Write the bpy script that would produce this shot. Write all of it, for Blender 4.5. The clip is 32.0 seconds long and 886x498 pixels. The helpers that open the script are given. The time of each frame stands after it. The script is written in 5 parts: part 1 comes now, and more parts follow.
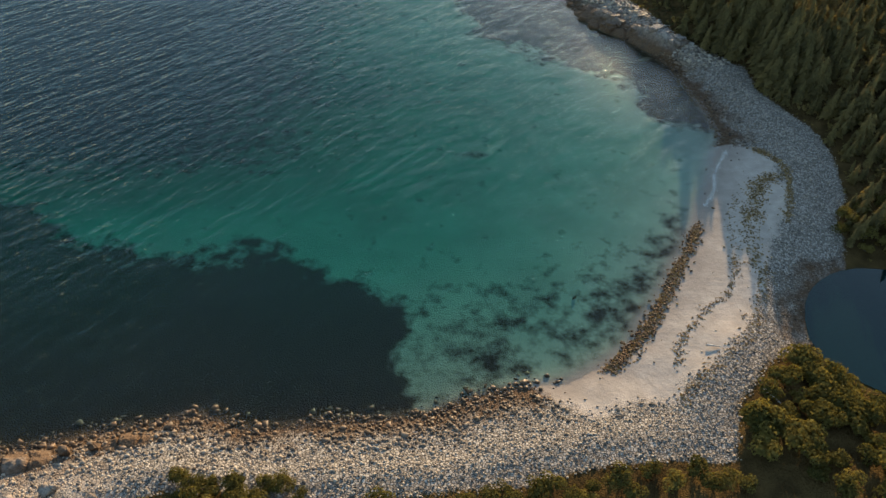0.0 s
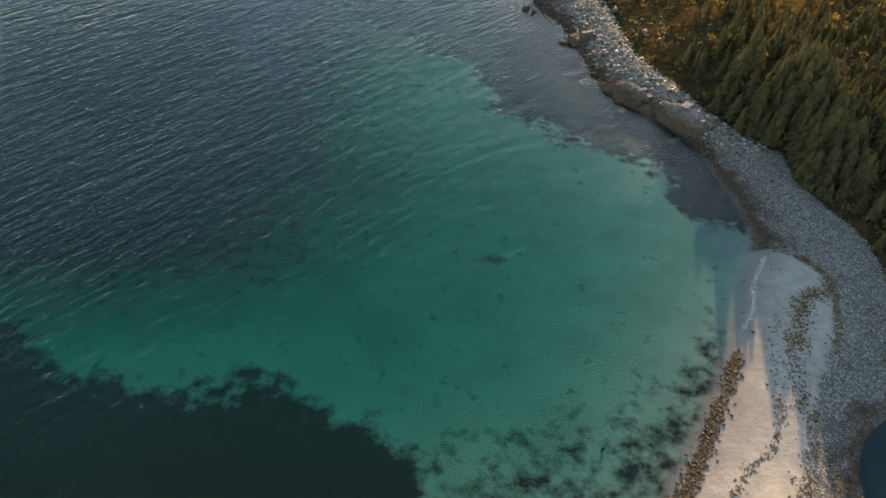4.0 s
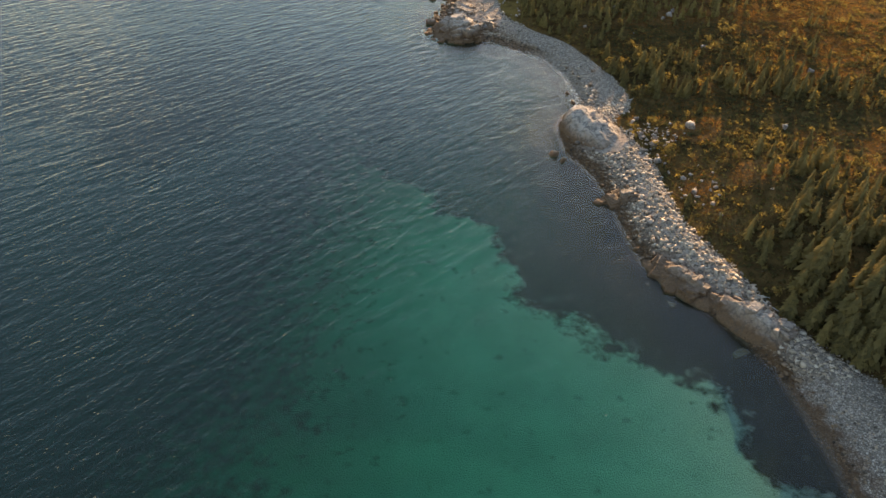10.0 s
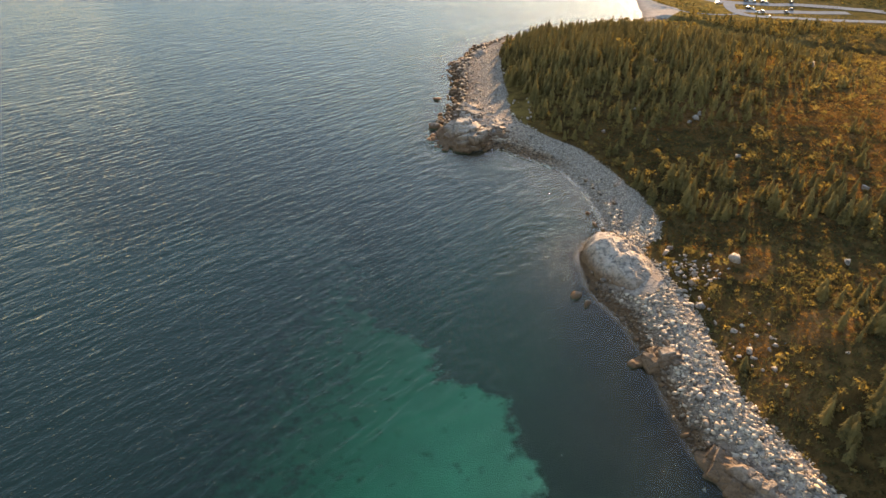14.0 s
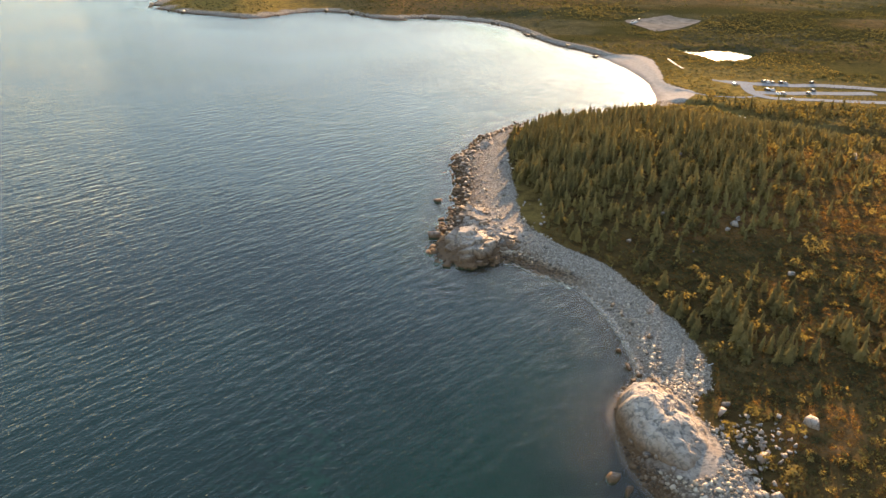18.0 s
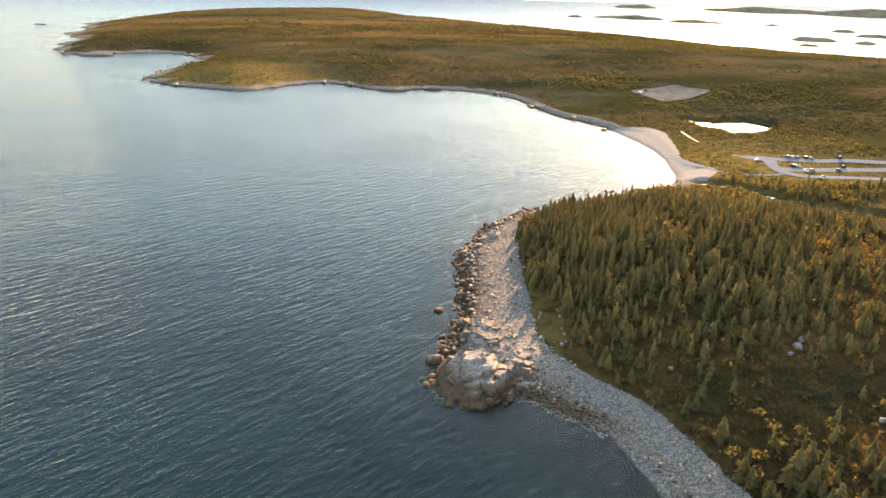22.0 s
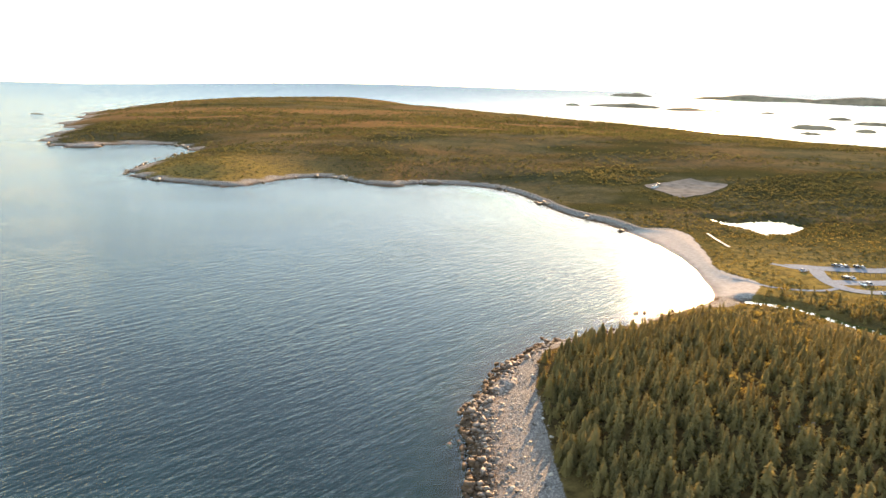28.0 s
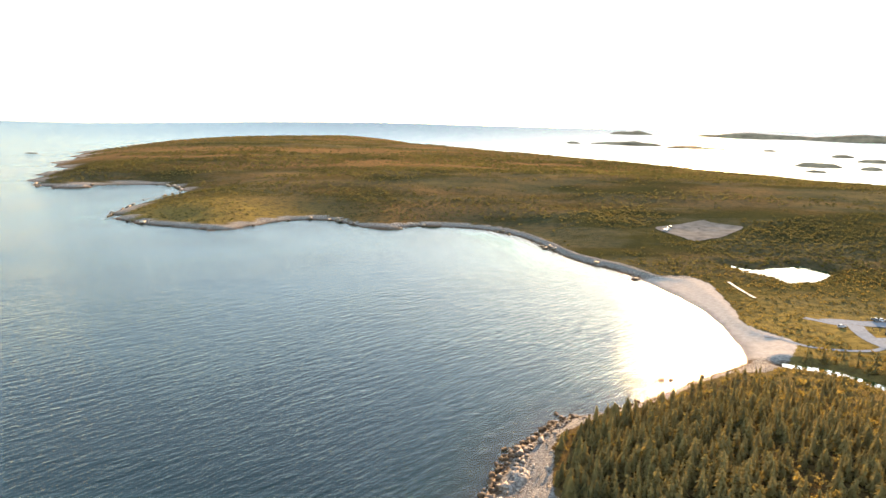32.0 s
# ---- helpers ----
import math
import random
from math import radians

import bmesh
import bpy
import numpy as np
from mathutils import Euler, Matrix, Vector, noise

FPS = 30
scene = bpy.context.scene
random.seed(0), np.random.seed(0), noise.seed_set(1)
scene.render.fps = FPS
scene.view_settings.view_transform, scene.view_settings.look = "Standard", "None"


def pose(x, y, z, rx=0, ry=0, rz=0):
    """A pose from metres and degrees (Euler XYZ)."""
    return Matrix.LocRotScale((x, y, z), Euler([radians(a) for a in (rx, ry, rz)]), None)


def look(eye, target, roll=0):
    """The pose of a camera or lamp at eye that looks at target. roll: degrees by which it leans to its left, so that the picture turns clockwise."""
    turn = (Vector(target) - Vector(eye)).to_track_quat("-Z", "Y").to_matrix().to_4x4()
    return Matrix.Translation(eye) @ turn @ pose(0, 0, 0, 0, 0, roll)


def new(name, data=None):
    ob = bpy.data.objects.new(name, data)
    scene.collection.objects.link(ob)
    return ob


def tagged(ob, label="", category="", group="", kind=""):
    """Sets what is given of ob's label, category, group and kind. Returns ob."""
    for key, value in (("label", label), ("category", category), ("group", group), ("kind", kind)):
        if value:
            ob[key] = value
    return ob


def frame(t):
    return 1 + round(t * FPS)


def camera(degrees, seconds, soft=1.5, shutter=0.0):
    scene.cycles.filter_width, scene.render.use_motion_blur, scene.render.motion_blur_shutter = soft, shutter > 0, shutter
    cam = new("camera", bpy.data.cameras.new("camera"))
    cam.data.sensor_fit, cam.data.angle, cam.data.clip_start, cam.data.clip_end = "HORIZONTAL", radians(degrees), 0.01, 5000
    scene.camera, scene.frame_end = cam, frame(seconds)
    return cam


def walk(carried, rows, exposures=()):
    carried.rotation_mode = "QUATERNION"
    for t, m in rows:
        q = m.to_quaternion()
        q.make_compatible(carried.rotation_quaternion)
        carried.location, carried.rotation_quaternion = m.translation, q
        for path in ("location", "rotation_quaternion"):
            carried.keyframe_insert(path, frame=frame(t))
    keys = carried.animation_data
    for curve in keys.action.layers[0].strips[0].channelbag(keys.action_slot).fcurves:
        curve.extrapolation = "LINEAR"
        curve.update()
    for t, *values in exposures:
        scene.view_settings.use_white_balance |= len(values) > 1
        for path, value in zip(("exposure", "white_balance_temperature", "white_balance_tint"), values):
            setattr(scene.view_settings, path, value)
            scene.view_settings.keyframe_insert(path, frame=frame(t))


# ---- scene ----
cam = camera(64.61, 32.0)
PATH = [
    (0.0, (4.34, -44.74, 77.71), (9.19, 30.40, 11.90), 4.35),
    (1.0, (3.98, -40.82, 79.94), (8.48, 34.28, 14.07), 4.29),
    (2.0, (3.62, -35.78, 82.35), (7.70, 39.58, 16.74), 4.24),
    (3.0, (3.36, -30.30, 84.48), (6.97, 45.27, 19.09), 4.21),
    (3.5, (3.29, -27.37, 85.40), (6.66, 48.29, 20.10), 4.19),
    (5.5, (4.00, -13.87, 87.37), (6.29, 63.00, 23.44), 4.20),
    (6.0, (4.12, -10.27, 87.91), (6.13, 67.01, 24.48), 4.21),
    (7.0, (4.25, -2.83, 88.99), (5.69, 75.26, 26.54), 4.22),
    (8.0, (4.23, 4.43, 89.94), (5.19, 83.25, 28.41), 4.21),
    (9.0, (3.98, 11.74, 90.92), (4.51, 91.54, 30.65), 4.17),
    (10.0, (3.65, 19.83, 91.90), (3.74, 100.83, 33.26), 4.10),
    (11.0, (3.37, 28.31, 92.74), (3.00, 110.58, 35.89), 3.99),
    (12.0, (3.33, 36.80, 93.23), (2.49, 120.36, 38.30), 3.83),
    (13.0, (3.48, 46.33, 93.23), (2.14, 131.13, 40.23), 3.62),
    (14.0, (3.63, 56.13, 92.85), (1.79, 142.16, 41.91), 3.38),
    (14.5, (3.71, 60.81, 92.62), (1.61, 147.46, 42.75), 3.26),
    (16.5, (3.55, 80.31, 92.03), (0.65, 169.26, 46.43), 2.93),
    (17.0, (3.53, 85.03, 92.05), (0.42, 174.50, 47.49), 2.78),
    (18.0, (3.48, 94.31, 92.12), (-0.02, 184.79, 49.68), 2.47),
    (19.0, (3.18, 104.05, 92.16), (-0.66, 195.47, 51.82), 2.22),
    (20.0, (2.78, 114.06, 92.22), (-1.27, 206.33, 53.88), 2.07),
    (21.0, (2.25, 124.30, 92.35), (-1.94, 217.34, 55.95), 2.00),
    (22.0, (1.56, 134.93, 92.56), (-2.75, 228.71, 58.11), 1.97),
    (23.0, (0.93, 145.01, 92.74), (-3.46, 239.48, 60.23), 1.95),
    (24.0, (0.33, 154.79, 92.98), (-4.17, 249.88, 62.36), 1.93),
    (25.0, (-0.43, 164.47, 93.30), (-5.01, 260.14, 64.57), 1.91),
    (25.5, (-0.89, 169.26, 93.50), (-5.48, 265.19, 65.64), 1.90),
    (27.5, (-2.48, 188.06, 94.55), (-7.20, 284.98, 70.41), 1.87),
    (28.0, (-2.73, 192.45, 94.66), (-7.48, 289.58, 71.35), 1.86),
    (29.0, (-3.10, 201.19, 94.83), (-7.94, 298.67, 73.09), 1.84),
    (30.0, (-3.36, 210.01, 94.93), (-8.30, 307.84, 74.78), 1.81),
    (31.0, (-3.57, 218.86, 94.92), (-8.61, 316.96, 76.17), 1.77),
    (31.5, (-3.69, 223.21, 94.81), (-8.76, 321.38, 76.43), 1.75),
    (32.0, (-3.78, 227.52, 94.64), (-8.89, 325.72, 76.46), 1.73),
]
walk(cam, [(t, look(eye, target, roll)) for t, eye, target, roll in PATH], exposures=[(0, 1.08, 6050, 0), (6, 1.42, 6700, 4), (10, 1.64, 7200, 10), (16, 2.0, 7500, 12), (20, 2.15, 7400, 12), (25, 2.27, 7300, 11), (32, 2.32, 7200, 10)])

# ---- light ----
SUN_AZ, SUN_EL = radians(17.5), radians(10.8)      # clockwise from +y, above the horizon
world = bpy.data.worlds.new("evening_sky")
scene.world = world
world.use_nodes = True
wn = world.node_tree
sky = wn.nodes.new("ShaderNodeTexSky")
sky.sky_type, sky.sun_disc = "NISHITA", False
sky.sun_elevation, sky.sun_rotation = SUN_EL, SUN_AZ
sky.air_density, sky.dust_density, sky.ozone_density = 1.0, 0.45, 2.0
wn.nodes["Background"].inputs["Strength"].default_value = 0.12
veil = wn.nodes.new("ShaderNodeHueSaturation")        # thin high cloud takes the colour out
veil.inputs["Saturation"].default_value = 0.86
wn.links.new(sky.outputs[0], veil.inputs["Color"])
cloud = wn.nodes.new("ShaderNodeMix")                   # and lends it a pale, even brightness
cloud.data_type, cloud.blend_type = "RGBA", "ADD"
cloud.inputs[0].default_value, cloud.inputs[7].default_value = 1.0, (0.28, 0.36, 0.47, 1.0)
wn.links.new(veil.outputs[0], cloud.inputs[6])
wn.links.new(cloud.outputs[2], wn.nodes["Background"].inputs["Color"])
sun = new("sun", bpy.data.lights.new("sun", "SUN"))
sun.data.energy, sun.data.angle, sun.data.color = 5.0, radians(0.55), (1.0, 0.66, 0.37)
to_sun = Vector((math.sin(SUN_AZ) * math.cos(SUN_EL), math.cos(SUN_AZ) * math.cos(SUN_EL), math.sin(SUN_EL)))
sun.matrix_world = look(to_sun * 900, (0, 0, 0))

# ---- plan: waterline and edge of the plants, from the first cove round the headland ----
COVE = [(-420, -70), (-260, -38), (-140, -10), (-90, -3), (-60, 1), (-44, 3), (-36, 5), (-28, 7), (-23, 9), (-15, 7), (-7, 8), (0, 9), (8, 10),
        (15, 13), (23, 15), (28, 16), (34, 20), (39, 25), (43, 31), (48, 39), (53, 48), (58, 57), (63, 67), (68, 77),
        (71, 83), (71, 93), (71, 103), (69, 113), (66, 122)]
ROCKS = [(61, 130), (55, 139), (49, 149), (47.5, 162), (46.5, 173), (43, 186), (39.5, 194), (37, 202), (36.5, 212), (39, 221),
         (46, 229), (44.5, 240), (43.5, 252), (40, 262), (34.5, 274), (25, 280), (18, 287), (13, 286), (7, 282), (1, 287),
         (-4, 294), (-5, 306), (-2, 322), (-1, 350), (-4, 381), (3, 398), (8, 416), (18, 430), (26, 443)]
BAY = [(40, 450), (52, 458), (66, 470), (77, 480), (90, 492), (104, 504), (110, 513), (114, 540), (116, 575), (112, 610),
       (105, 638), (98, 660), (87, 684), (71, 703), (58, 727), (46, 768), (30, 807), (2, 837), (-33, 845), (-58, 842),
       (-80, 827), (-106, 826), (-132, 852), (-159, 857), (-182, 842)]
HEAD = [(-213, 780), (-245, 785), (-277, 792), (-309, 807), (-339, 835), (-352, 885), (-367, 970), (-366, 1040), (-403, 1104),
        (-450, 1109), (-490, 1080), (-517, 1024), (-597, 1110), (-655, 1236), (-668, 1291), (-746, 1394), (-801, 1544),
        (-890, 1724), (-929, 1950), (-990, 2240)]
BACK = [(-960, 2620), (-700, 2960), (-320, 3020), (-130, 2520), (60, 2290), (260, 2010), (370, 1850), (470, 1710),
        (600, 1480), (720, 1290), (900, 1080), (1300, 860), (2200, 600), (4700, 300), (4700, -1500), (-420, -1500)]
EDGE_COVE = [(-420, -95), (-140, -26), (-60, -13), (-34, -9), (-23, -3), (-13, -3), (2, -3), (16, -1), (27, 1), (36, 3), (46, 3), (48, 9), (55, 19),
             (65, 24), (69, 31), (77, 39), (80, 48), (81, 54), (86, 60), (90, 75), (90, 84), (87, 91), (84, 102), (84, 112),
             (77, 119), (71, 131), (69, 140), (64, 151), (60, 163), (59, 180), (58, 194), (54, 207)]
EDGE_BAY = [(53, 217), (58, 222), (60, 235), (54, 258), (47, 277), (34, 291), (28, 299), (21, 316), (19, 350), (18, 390), (22, 425),
            (40, 442), (58, 455), (75, 472), (95, 488), (108, 491), (122, 504), (137, 534), (125, 557), (131, 600), (134, 645),
            (126, 665), (110, 664), (97, 692), (80, 712), (66, 735), (54, 775), (38, 815), (10, 850), (-33, 862), (-60, 858)]
EDGE_HEAD = [(-84, 843), (-108, 842), (-135, 868), (-160, 873), (-192, 858), (-220, 800), (-250, 802), (-280, 810), (-303, 822), (-324, 845),
             (-335, 890), (-348, 970), (-344, 1050), (-400, 1124), (-450, 1130), (-505, 1100), (-525, 1055), (-580, 1125),
             (-630, 1240), (-640, 1300), (-720, 1410), (-770, 1550), (-860, 1740), (-900, 1950), (-950, 2240)]
EDGE_BACK = [(-920, 2590), (-680, 2920), (-330, 2980), (-160, 2490), (40, 2260), (240, 1980), (450, 1690), (580, 1460),
             (700, 1270), (880, 1060), (1300, 840), (2200, 580), (4650, 280), (4650, -1450), (-420, -1450)]


def rounded(points, step):
    """A closed line through the points, as a Catmull-Rom curve."""
    p = np.array(points, float)
    out = []
    for i in range(len(p)):
        a, b, c, d = p[i - 1], p[i], p[(i + 1) % len(p)], p[(i + 2) % len(p)]
        n = max(1, min(4, int(np.linalg.norm(c - b) / step)))
        for k in range(n):
            t = k / n
            out.append(0.5 * (2 * b + (c - a) * t + (2 * a - 5 * b + 4 * c - d) * t * t + (3 * b - a - 3 * c + d) * t ** 3))
    return np.array(out)


def inside_by(line, x, y):
    """Signed distance of points to a closed line, positive inside."""
    best = np.full(x.shape, 1e18)
    odd = np.zeros(x.shape, bool)
    for (ax, ay), (bx, by) in zip(line, np.roll(line, -1, 0)):
        dx, dy = bx - ax, by - ay
        t = np.clip(((x - ax) * dx + (y - ay) * dy) / (dx * dx + dy * dy + 1e-12), 0, 1)
        best = np.minimum(best, (x - ax - t * dx) ** 2 + (y - ay - t * dy) ** 2)
        if ay != by:
            odd ^= ((ay > y) != (by > y)) & (x < (bx - ax) * (y - ay) / (by - ay) + ax)
    return np.where(odd, 1, -1) * np.sqrt(best)


def smooth(a, b, v):
    t = np.clip((v - a) / (b - a), 0, 1)
    return t * t * (3 - 2 * t)


rng = np.random.default_rng(7)
LATTICE = rng.random((256, 256))


def grain(x, y, size, seed=0):
    """Value noise from 0 to 1 with features of about that size, in metres."""
    u, v = x / size + seed * 17.3, y / size + seed * 9.1
    i, j = np.floor(u).astype(int), np.floor(v).astype(int)
    f, g = u - i, v - j
    f, g = f * f * (3 - 2 * f), g * g * (3 - 2 * g)
    L = lambda a, b: LATTICE[a & 255, b & 255]
    return (L(i, j) * (1 - f) + L(i + 1, j) * f) * (1 - g) + (L(i, j + 1) * (1 - f) + L(i + 1, j + 1) * f) * g


def fractal(x, y, size, seed=0, octaves=4):
    out, total = 0, 0
    for k in range(octaves):
        out, total = out + grain(x, y, size / 2 ** k, seed + k) * 0.55 ** k, total + 0.55 ** k
    return out / total


SHORE = rounded(COVE + ROCKS + BAY + HEAD + BACK, 4.0)
EDGE = rounded(EDGE_COVE + EDGE_BAY + EDGE_HEAD + EDGE_BACK, 5.0)
POND = rounded([(66, 22), (68, 33), (75, 40), (84, 42), (98, 38), (104, 24), (92, 14), (76, 14)], 3.0)
LAKE = rounded([(167, 712), (178, 704), (187, 699), (191, 706), (198, 709), (206, 711), (213, 716), (221, 718), (224, 709), (231, 703), (228, 692), (216, 676), (205, 666), (197, 664), (189, 660), (186, 668), (185, 676), (178, 684), (172, 692)], 6.0)
CLEARING = rounded([(146, 826), (170, 862), (190, 884), (210, 880), (222, 838), (200, 806), (181, 790), (154, 800)], 9.0)
STREAM = [(121, 506), (126, 504.5), (136, 501.5), (143, 494), (149, 487), (156, 477), (163, 470), (171, 461), (180, 452), (192, 444), (212, 436), (250, 430), (300, 428)]


def near_line(points, x, y):
    best = np.full(x.shape, 1e18)
    for (ax, ay), (bx, by) in zip(points, points[1:]):
        dx, dy = bx - ax, by - ay
        t = np.clip(((x - ax) * dx + (y - ay) * dy) / (dx * dx + dy * dy), 0, 1)
        best = np.minimum(best, (x - ax - t * dx) ** 2 + (y - ay - t * dy) ** 2)
    return np.sqrt(best)


def hump(x, y, cx, cy, rx, ry, turn=0.0):
    c, s = math.cos(radians(turn)), math.sin(radians(turn))
    u, v = (x - cx) * c + (y - cy) * s, -(x - cx) * s + (y - cy) * c
    return np.exp(-0.5 * ((u / rx) ** 2 + (v / ry) ** 2))


def lie(x, y):
    """Height of the land and the sea bed, and the masks that the materials need."""
    x, y = np.asarray(x, float), np.asarray(y, float)
    far = smooth(600, 1400, np.hypot(x, y - 100))
    wob = (fractal(x, y, 9, 3, 3) - 0.5) * 2.4 * (1 - far) + (fractal(x, y, 60, 5, 3) - 0.5) * 30 * far
    s = inside_by(SHORE, x, y) + wob * 0.8
    e = inside_by(EDGE, x, y) + wob * 1.2 * (1 - 0.6 * far) + 3.0 * smooth(680, 850, y)
    w = np.maximum(s, 0) / (np.maximum(s, 0) + np.maximum(-e, 0) + 1e-6)
    rocky = np.clip(hump(x, y, 60, 142, 9, 22, 28) * 1.5 + hump(x, y, 46, 190, 9, 30, 15) * 1.6 + hump(x, y, 6, 292, 13, 14) * 1.6
                    + hump(x, y, 3, 350, 7, 60) * 0.8 + hump(x, y, -48, -4, 14, 9) * 1.2, 0, 1)
    z = 2.6 * w ** 0.75
    z = z + 0.5 * hump(w, 0 * w, 0.75, 0, 0.12, 1) * (s > 0) * (e < 0)
    z = z + rocky * (s > 0) * 1.0 * np.sin(np.clip(w, 0, 1) * math.pi)
    inland = np.maximum(e, 0)
    low = (1 - 0.8 * hump(x, y, 170, 545, 70, 70)) * (1 - 0.95 * hump(x, y, 85, 30, 32, 22)) * (1 - 0.85 * hump(x, y, 197, 690, 62, 55)) * (1 - 0.8 * hump(x, y, 150, 468, 48, 30, -35))
    plain = 1.2 * smooth(0, 25, inland) + 3.0 * smooth(10, 90, inland)
    z = z + plain * low
    z = z + smooth(0, 30, inland) * low * (8.2 * hump(x, y, 90, 382, 46, 44) + 7 * hump(x, y, 170, 300, 60, 80) + 2 * hump(x, y, 120, 170, 45, 60) + 2.5 * hump(x, y, 116, 112, 20, 34)) + smooth(0, 9, inland) * (6.3 * hump(x, y, 90, 124, 9, 17) + 4.5 * hump(x, y, 90, 165, 10, 18))
    z = z + (smooth(0, 330, inland) * 17 * smooth(680, 1150, y) + smooth(0, 60, inland) * 5 * smooth(700, 900, y)) * (1 - 0.9 * hump(x, y, 197, 695, 60, 50)) - 3.6 * hump(x, y, 184, 828, 38, 38)
    z = z + (fractal(x, y, 34, 11, 4) - 0.5) * 2.6 * smooth(2, 30, inland) + (fractal(x, y, 260, 19, 4) - 0.5) * 10 * smooth(40, 220, inland) * smooth(500, 900, y)
    deep = np.maximum(-s, 0)
    bed = -(0.35 * smooth(0, 5, deep) + 0.040 * deep + 4.5 * smooth(55, 150, deep)) - 0.6 * smooth(6, 40, deep) * fractal(x, y, 25, 31, 3)
    bed = bed - 5.0 * smooth(5, -60, x) * smooth(45, 80, y)
    bed = bed - 4.0 * smooth(125, 230, y - 0.3 * x) * smooth(4, 45, deep)
    bed = -9.0 * (1 - np.exp(bed / 9.0)) - 14 * smooth(120, 420, deep)
    z = np.where(s > 0, z, bed)
    for line, level in ((POND, 0.55), (LAKE, 1.6)):
        d = inside_by(line, x, y)
        z = np.where(d > -16, z + (level - 0.12 - np.clip(d, -16, 4) * 0.06 - z) * smooth(-16, 0, d), z)
    d = near_line(STREAM, x, y)
    z = np.where(d < 9, z + (0.6 - 0.25 + 0.06 * d - z) * smooth(9, 3.5, d), z)
    return z, s, e, rocky

# ---- materials ----
class Nodes:
    """A material's node tree, filled by calls: inputs are numbers, colours or other nodes' sockets."""

    def __init__(self, name):
        self.mat = bpy.data.materials.new(name)
        self.mat.use_nodes = True
        self.tree = self.mat.node_tree
        self.tree.nodes.clear()
        self.out = self.tree.nodes.new("ShaderNodeOutputMaterial")

    def add(self, kind, inputs=(), out=0, **props):
        node = self.tree.nodes.new("ShaderNode" + kind)
        for key, value in props.items():
            setattr(node, key, value)
        for key, value in dict(inputs).items():
            socket = node.inputs[key]
            if isinstance(value, bpy.types.NodeSocket):
                self.tree.links.new(value, socket)
            elif isinstance(value, tuple) and socket.type == "RGBA":
                socket.default_value = (*value, 1.0)
            else:
                socket.default_value = value
        return node.outputs[out]

    def mask(self, name):
        return self.add("Attribute", out="Fac", attribute_name=name)

    def math(self, op, a, b=0.0, clamp=False):
        return self.add("Math", {0: a, 1: b}, operation=op, use_clamp=clamp)

    def range(self, v, a, b, c=0.0, d=1.0):
        return self.add("MapRange", {"Value": v, "From Min": a, "From Max": b, "To Min": c, "To Max": d})

    def mix(self, f, a, b, blend="MIX"):
        node = self.tree.nodes.new("ShaderNodeMix")
        node.data_type, node.blend_type = "RGBA", blend
        for socket, value in ((node.inputs[0], f), (node.inputs[6], a), (node.inputs[7], b)):
            if isinstance(value, bpy.types.NodeSocket):
                self.tree.links.new(value, socket)
            else:
                socket.default_value = (*value, 1.0) if isinstance(value, tuple) else value
        return node.outputs[2]

    def noise(self, scale, detail=3.0, vector=None, rough=0.55, out="Fac"):
        ins = {"Scale": scale, "Detail": detail, "Roughness": rough}
        ins["Vector"] = vector if vector is not None else self.place()
        return self.add("TexNoise", ins, out=out)

    def cells(self, scale, vector=None, out="Distance", feature="F1"):
        return self.add("TexVoronoi", {"Scale": scale, "Vector": vector if vector is not None else self.place()}, out=out, feature=feature)

    def place(self):
        return self.add("NewGeometry", out="Position")

    def height(self):
        return self.add("SeparateXYZ", {0: self.place()}, out="Z")

    def bump(self, h, strength, distance, normal=None):
        ins = {"Height": h, "Strength": strength, "Distance": distance}
        if normal is not None:
            ins["Normal"] = normal
        return self.add("Bump", ins)

    def surface(self, colour, rough, normal=None, **more):
        ins = {"Base Color": colour, "Roughness": rough}
        if normal is not None:
            ins["Normal"] = normal
        for key, value in more.items():
            ins[key.replace("_", " ")] = value
        return self.done(self.add("BsdfPrincipled", ins))

    def done(self, socket):
        self.tree.links.new(socket, self.out.inputs["Surface"])
        return self.mat


def granite(k, tone, low=0.8, high=2.7):
    """Pale granite: lichen, pinkish faces, and a brown weed band above the waterline."""
    big, fine = k.noise(0.35, 4), k.noise(2.3, 5)
    c = k.mix(k.range(big, 0.35, 0.65), (0.32, 0.25, 0.195), (0.41, 0.36, 0.31))
    c = k.mix(k.range(fine, 0.30, 0.62), k.mix(0.5, c, (0.16, 0.15, 0.14)), c)
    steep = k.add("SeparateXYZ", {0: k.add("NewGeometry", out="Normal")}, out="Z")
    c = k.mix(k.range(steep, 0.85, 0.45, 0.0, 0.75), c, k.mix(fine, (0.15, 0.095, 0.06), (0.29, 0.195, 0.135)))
    streak = k.noise(1.0, 5, k.add("Mapping", {"Vector": k.place(), "Rotation": (0, 0, radians(35)), "Scale": (0.35, 2.2, 0.8)}))
    c = k.mix(k.range(streak, 0.56, 0.66, 0, 0.75), c, (0.075, 0.065, 0.055))
    c = k.mix(k.range(tone, 0.0, 1.0, 0.0, 0.45), c, (0.44, 0.40, 0.355))
    c = k.mix(k.range(k.noise(0.9, 5), 0.52, 0.62, 0, 0.7), c, (0.10, 0.10, 0.10))
    z = k.math("ADD", k.height(), k.range(k.noise(0.5, 3), 0.3, 0.7, -0.5, 0.5))
    c = k.mix(k.range(z, low, high, 0.92, 0.0), c, k.mix(fine, (0.035, 0.022, 0.012), (0.17, 0.095, 0.045)))
    return c


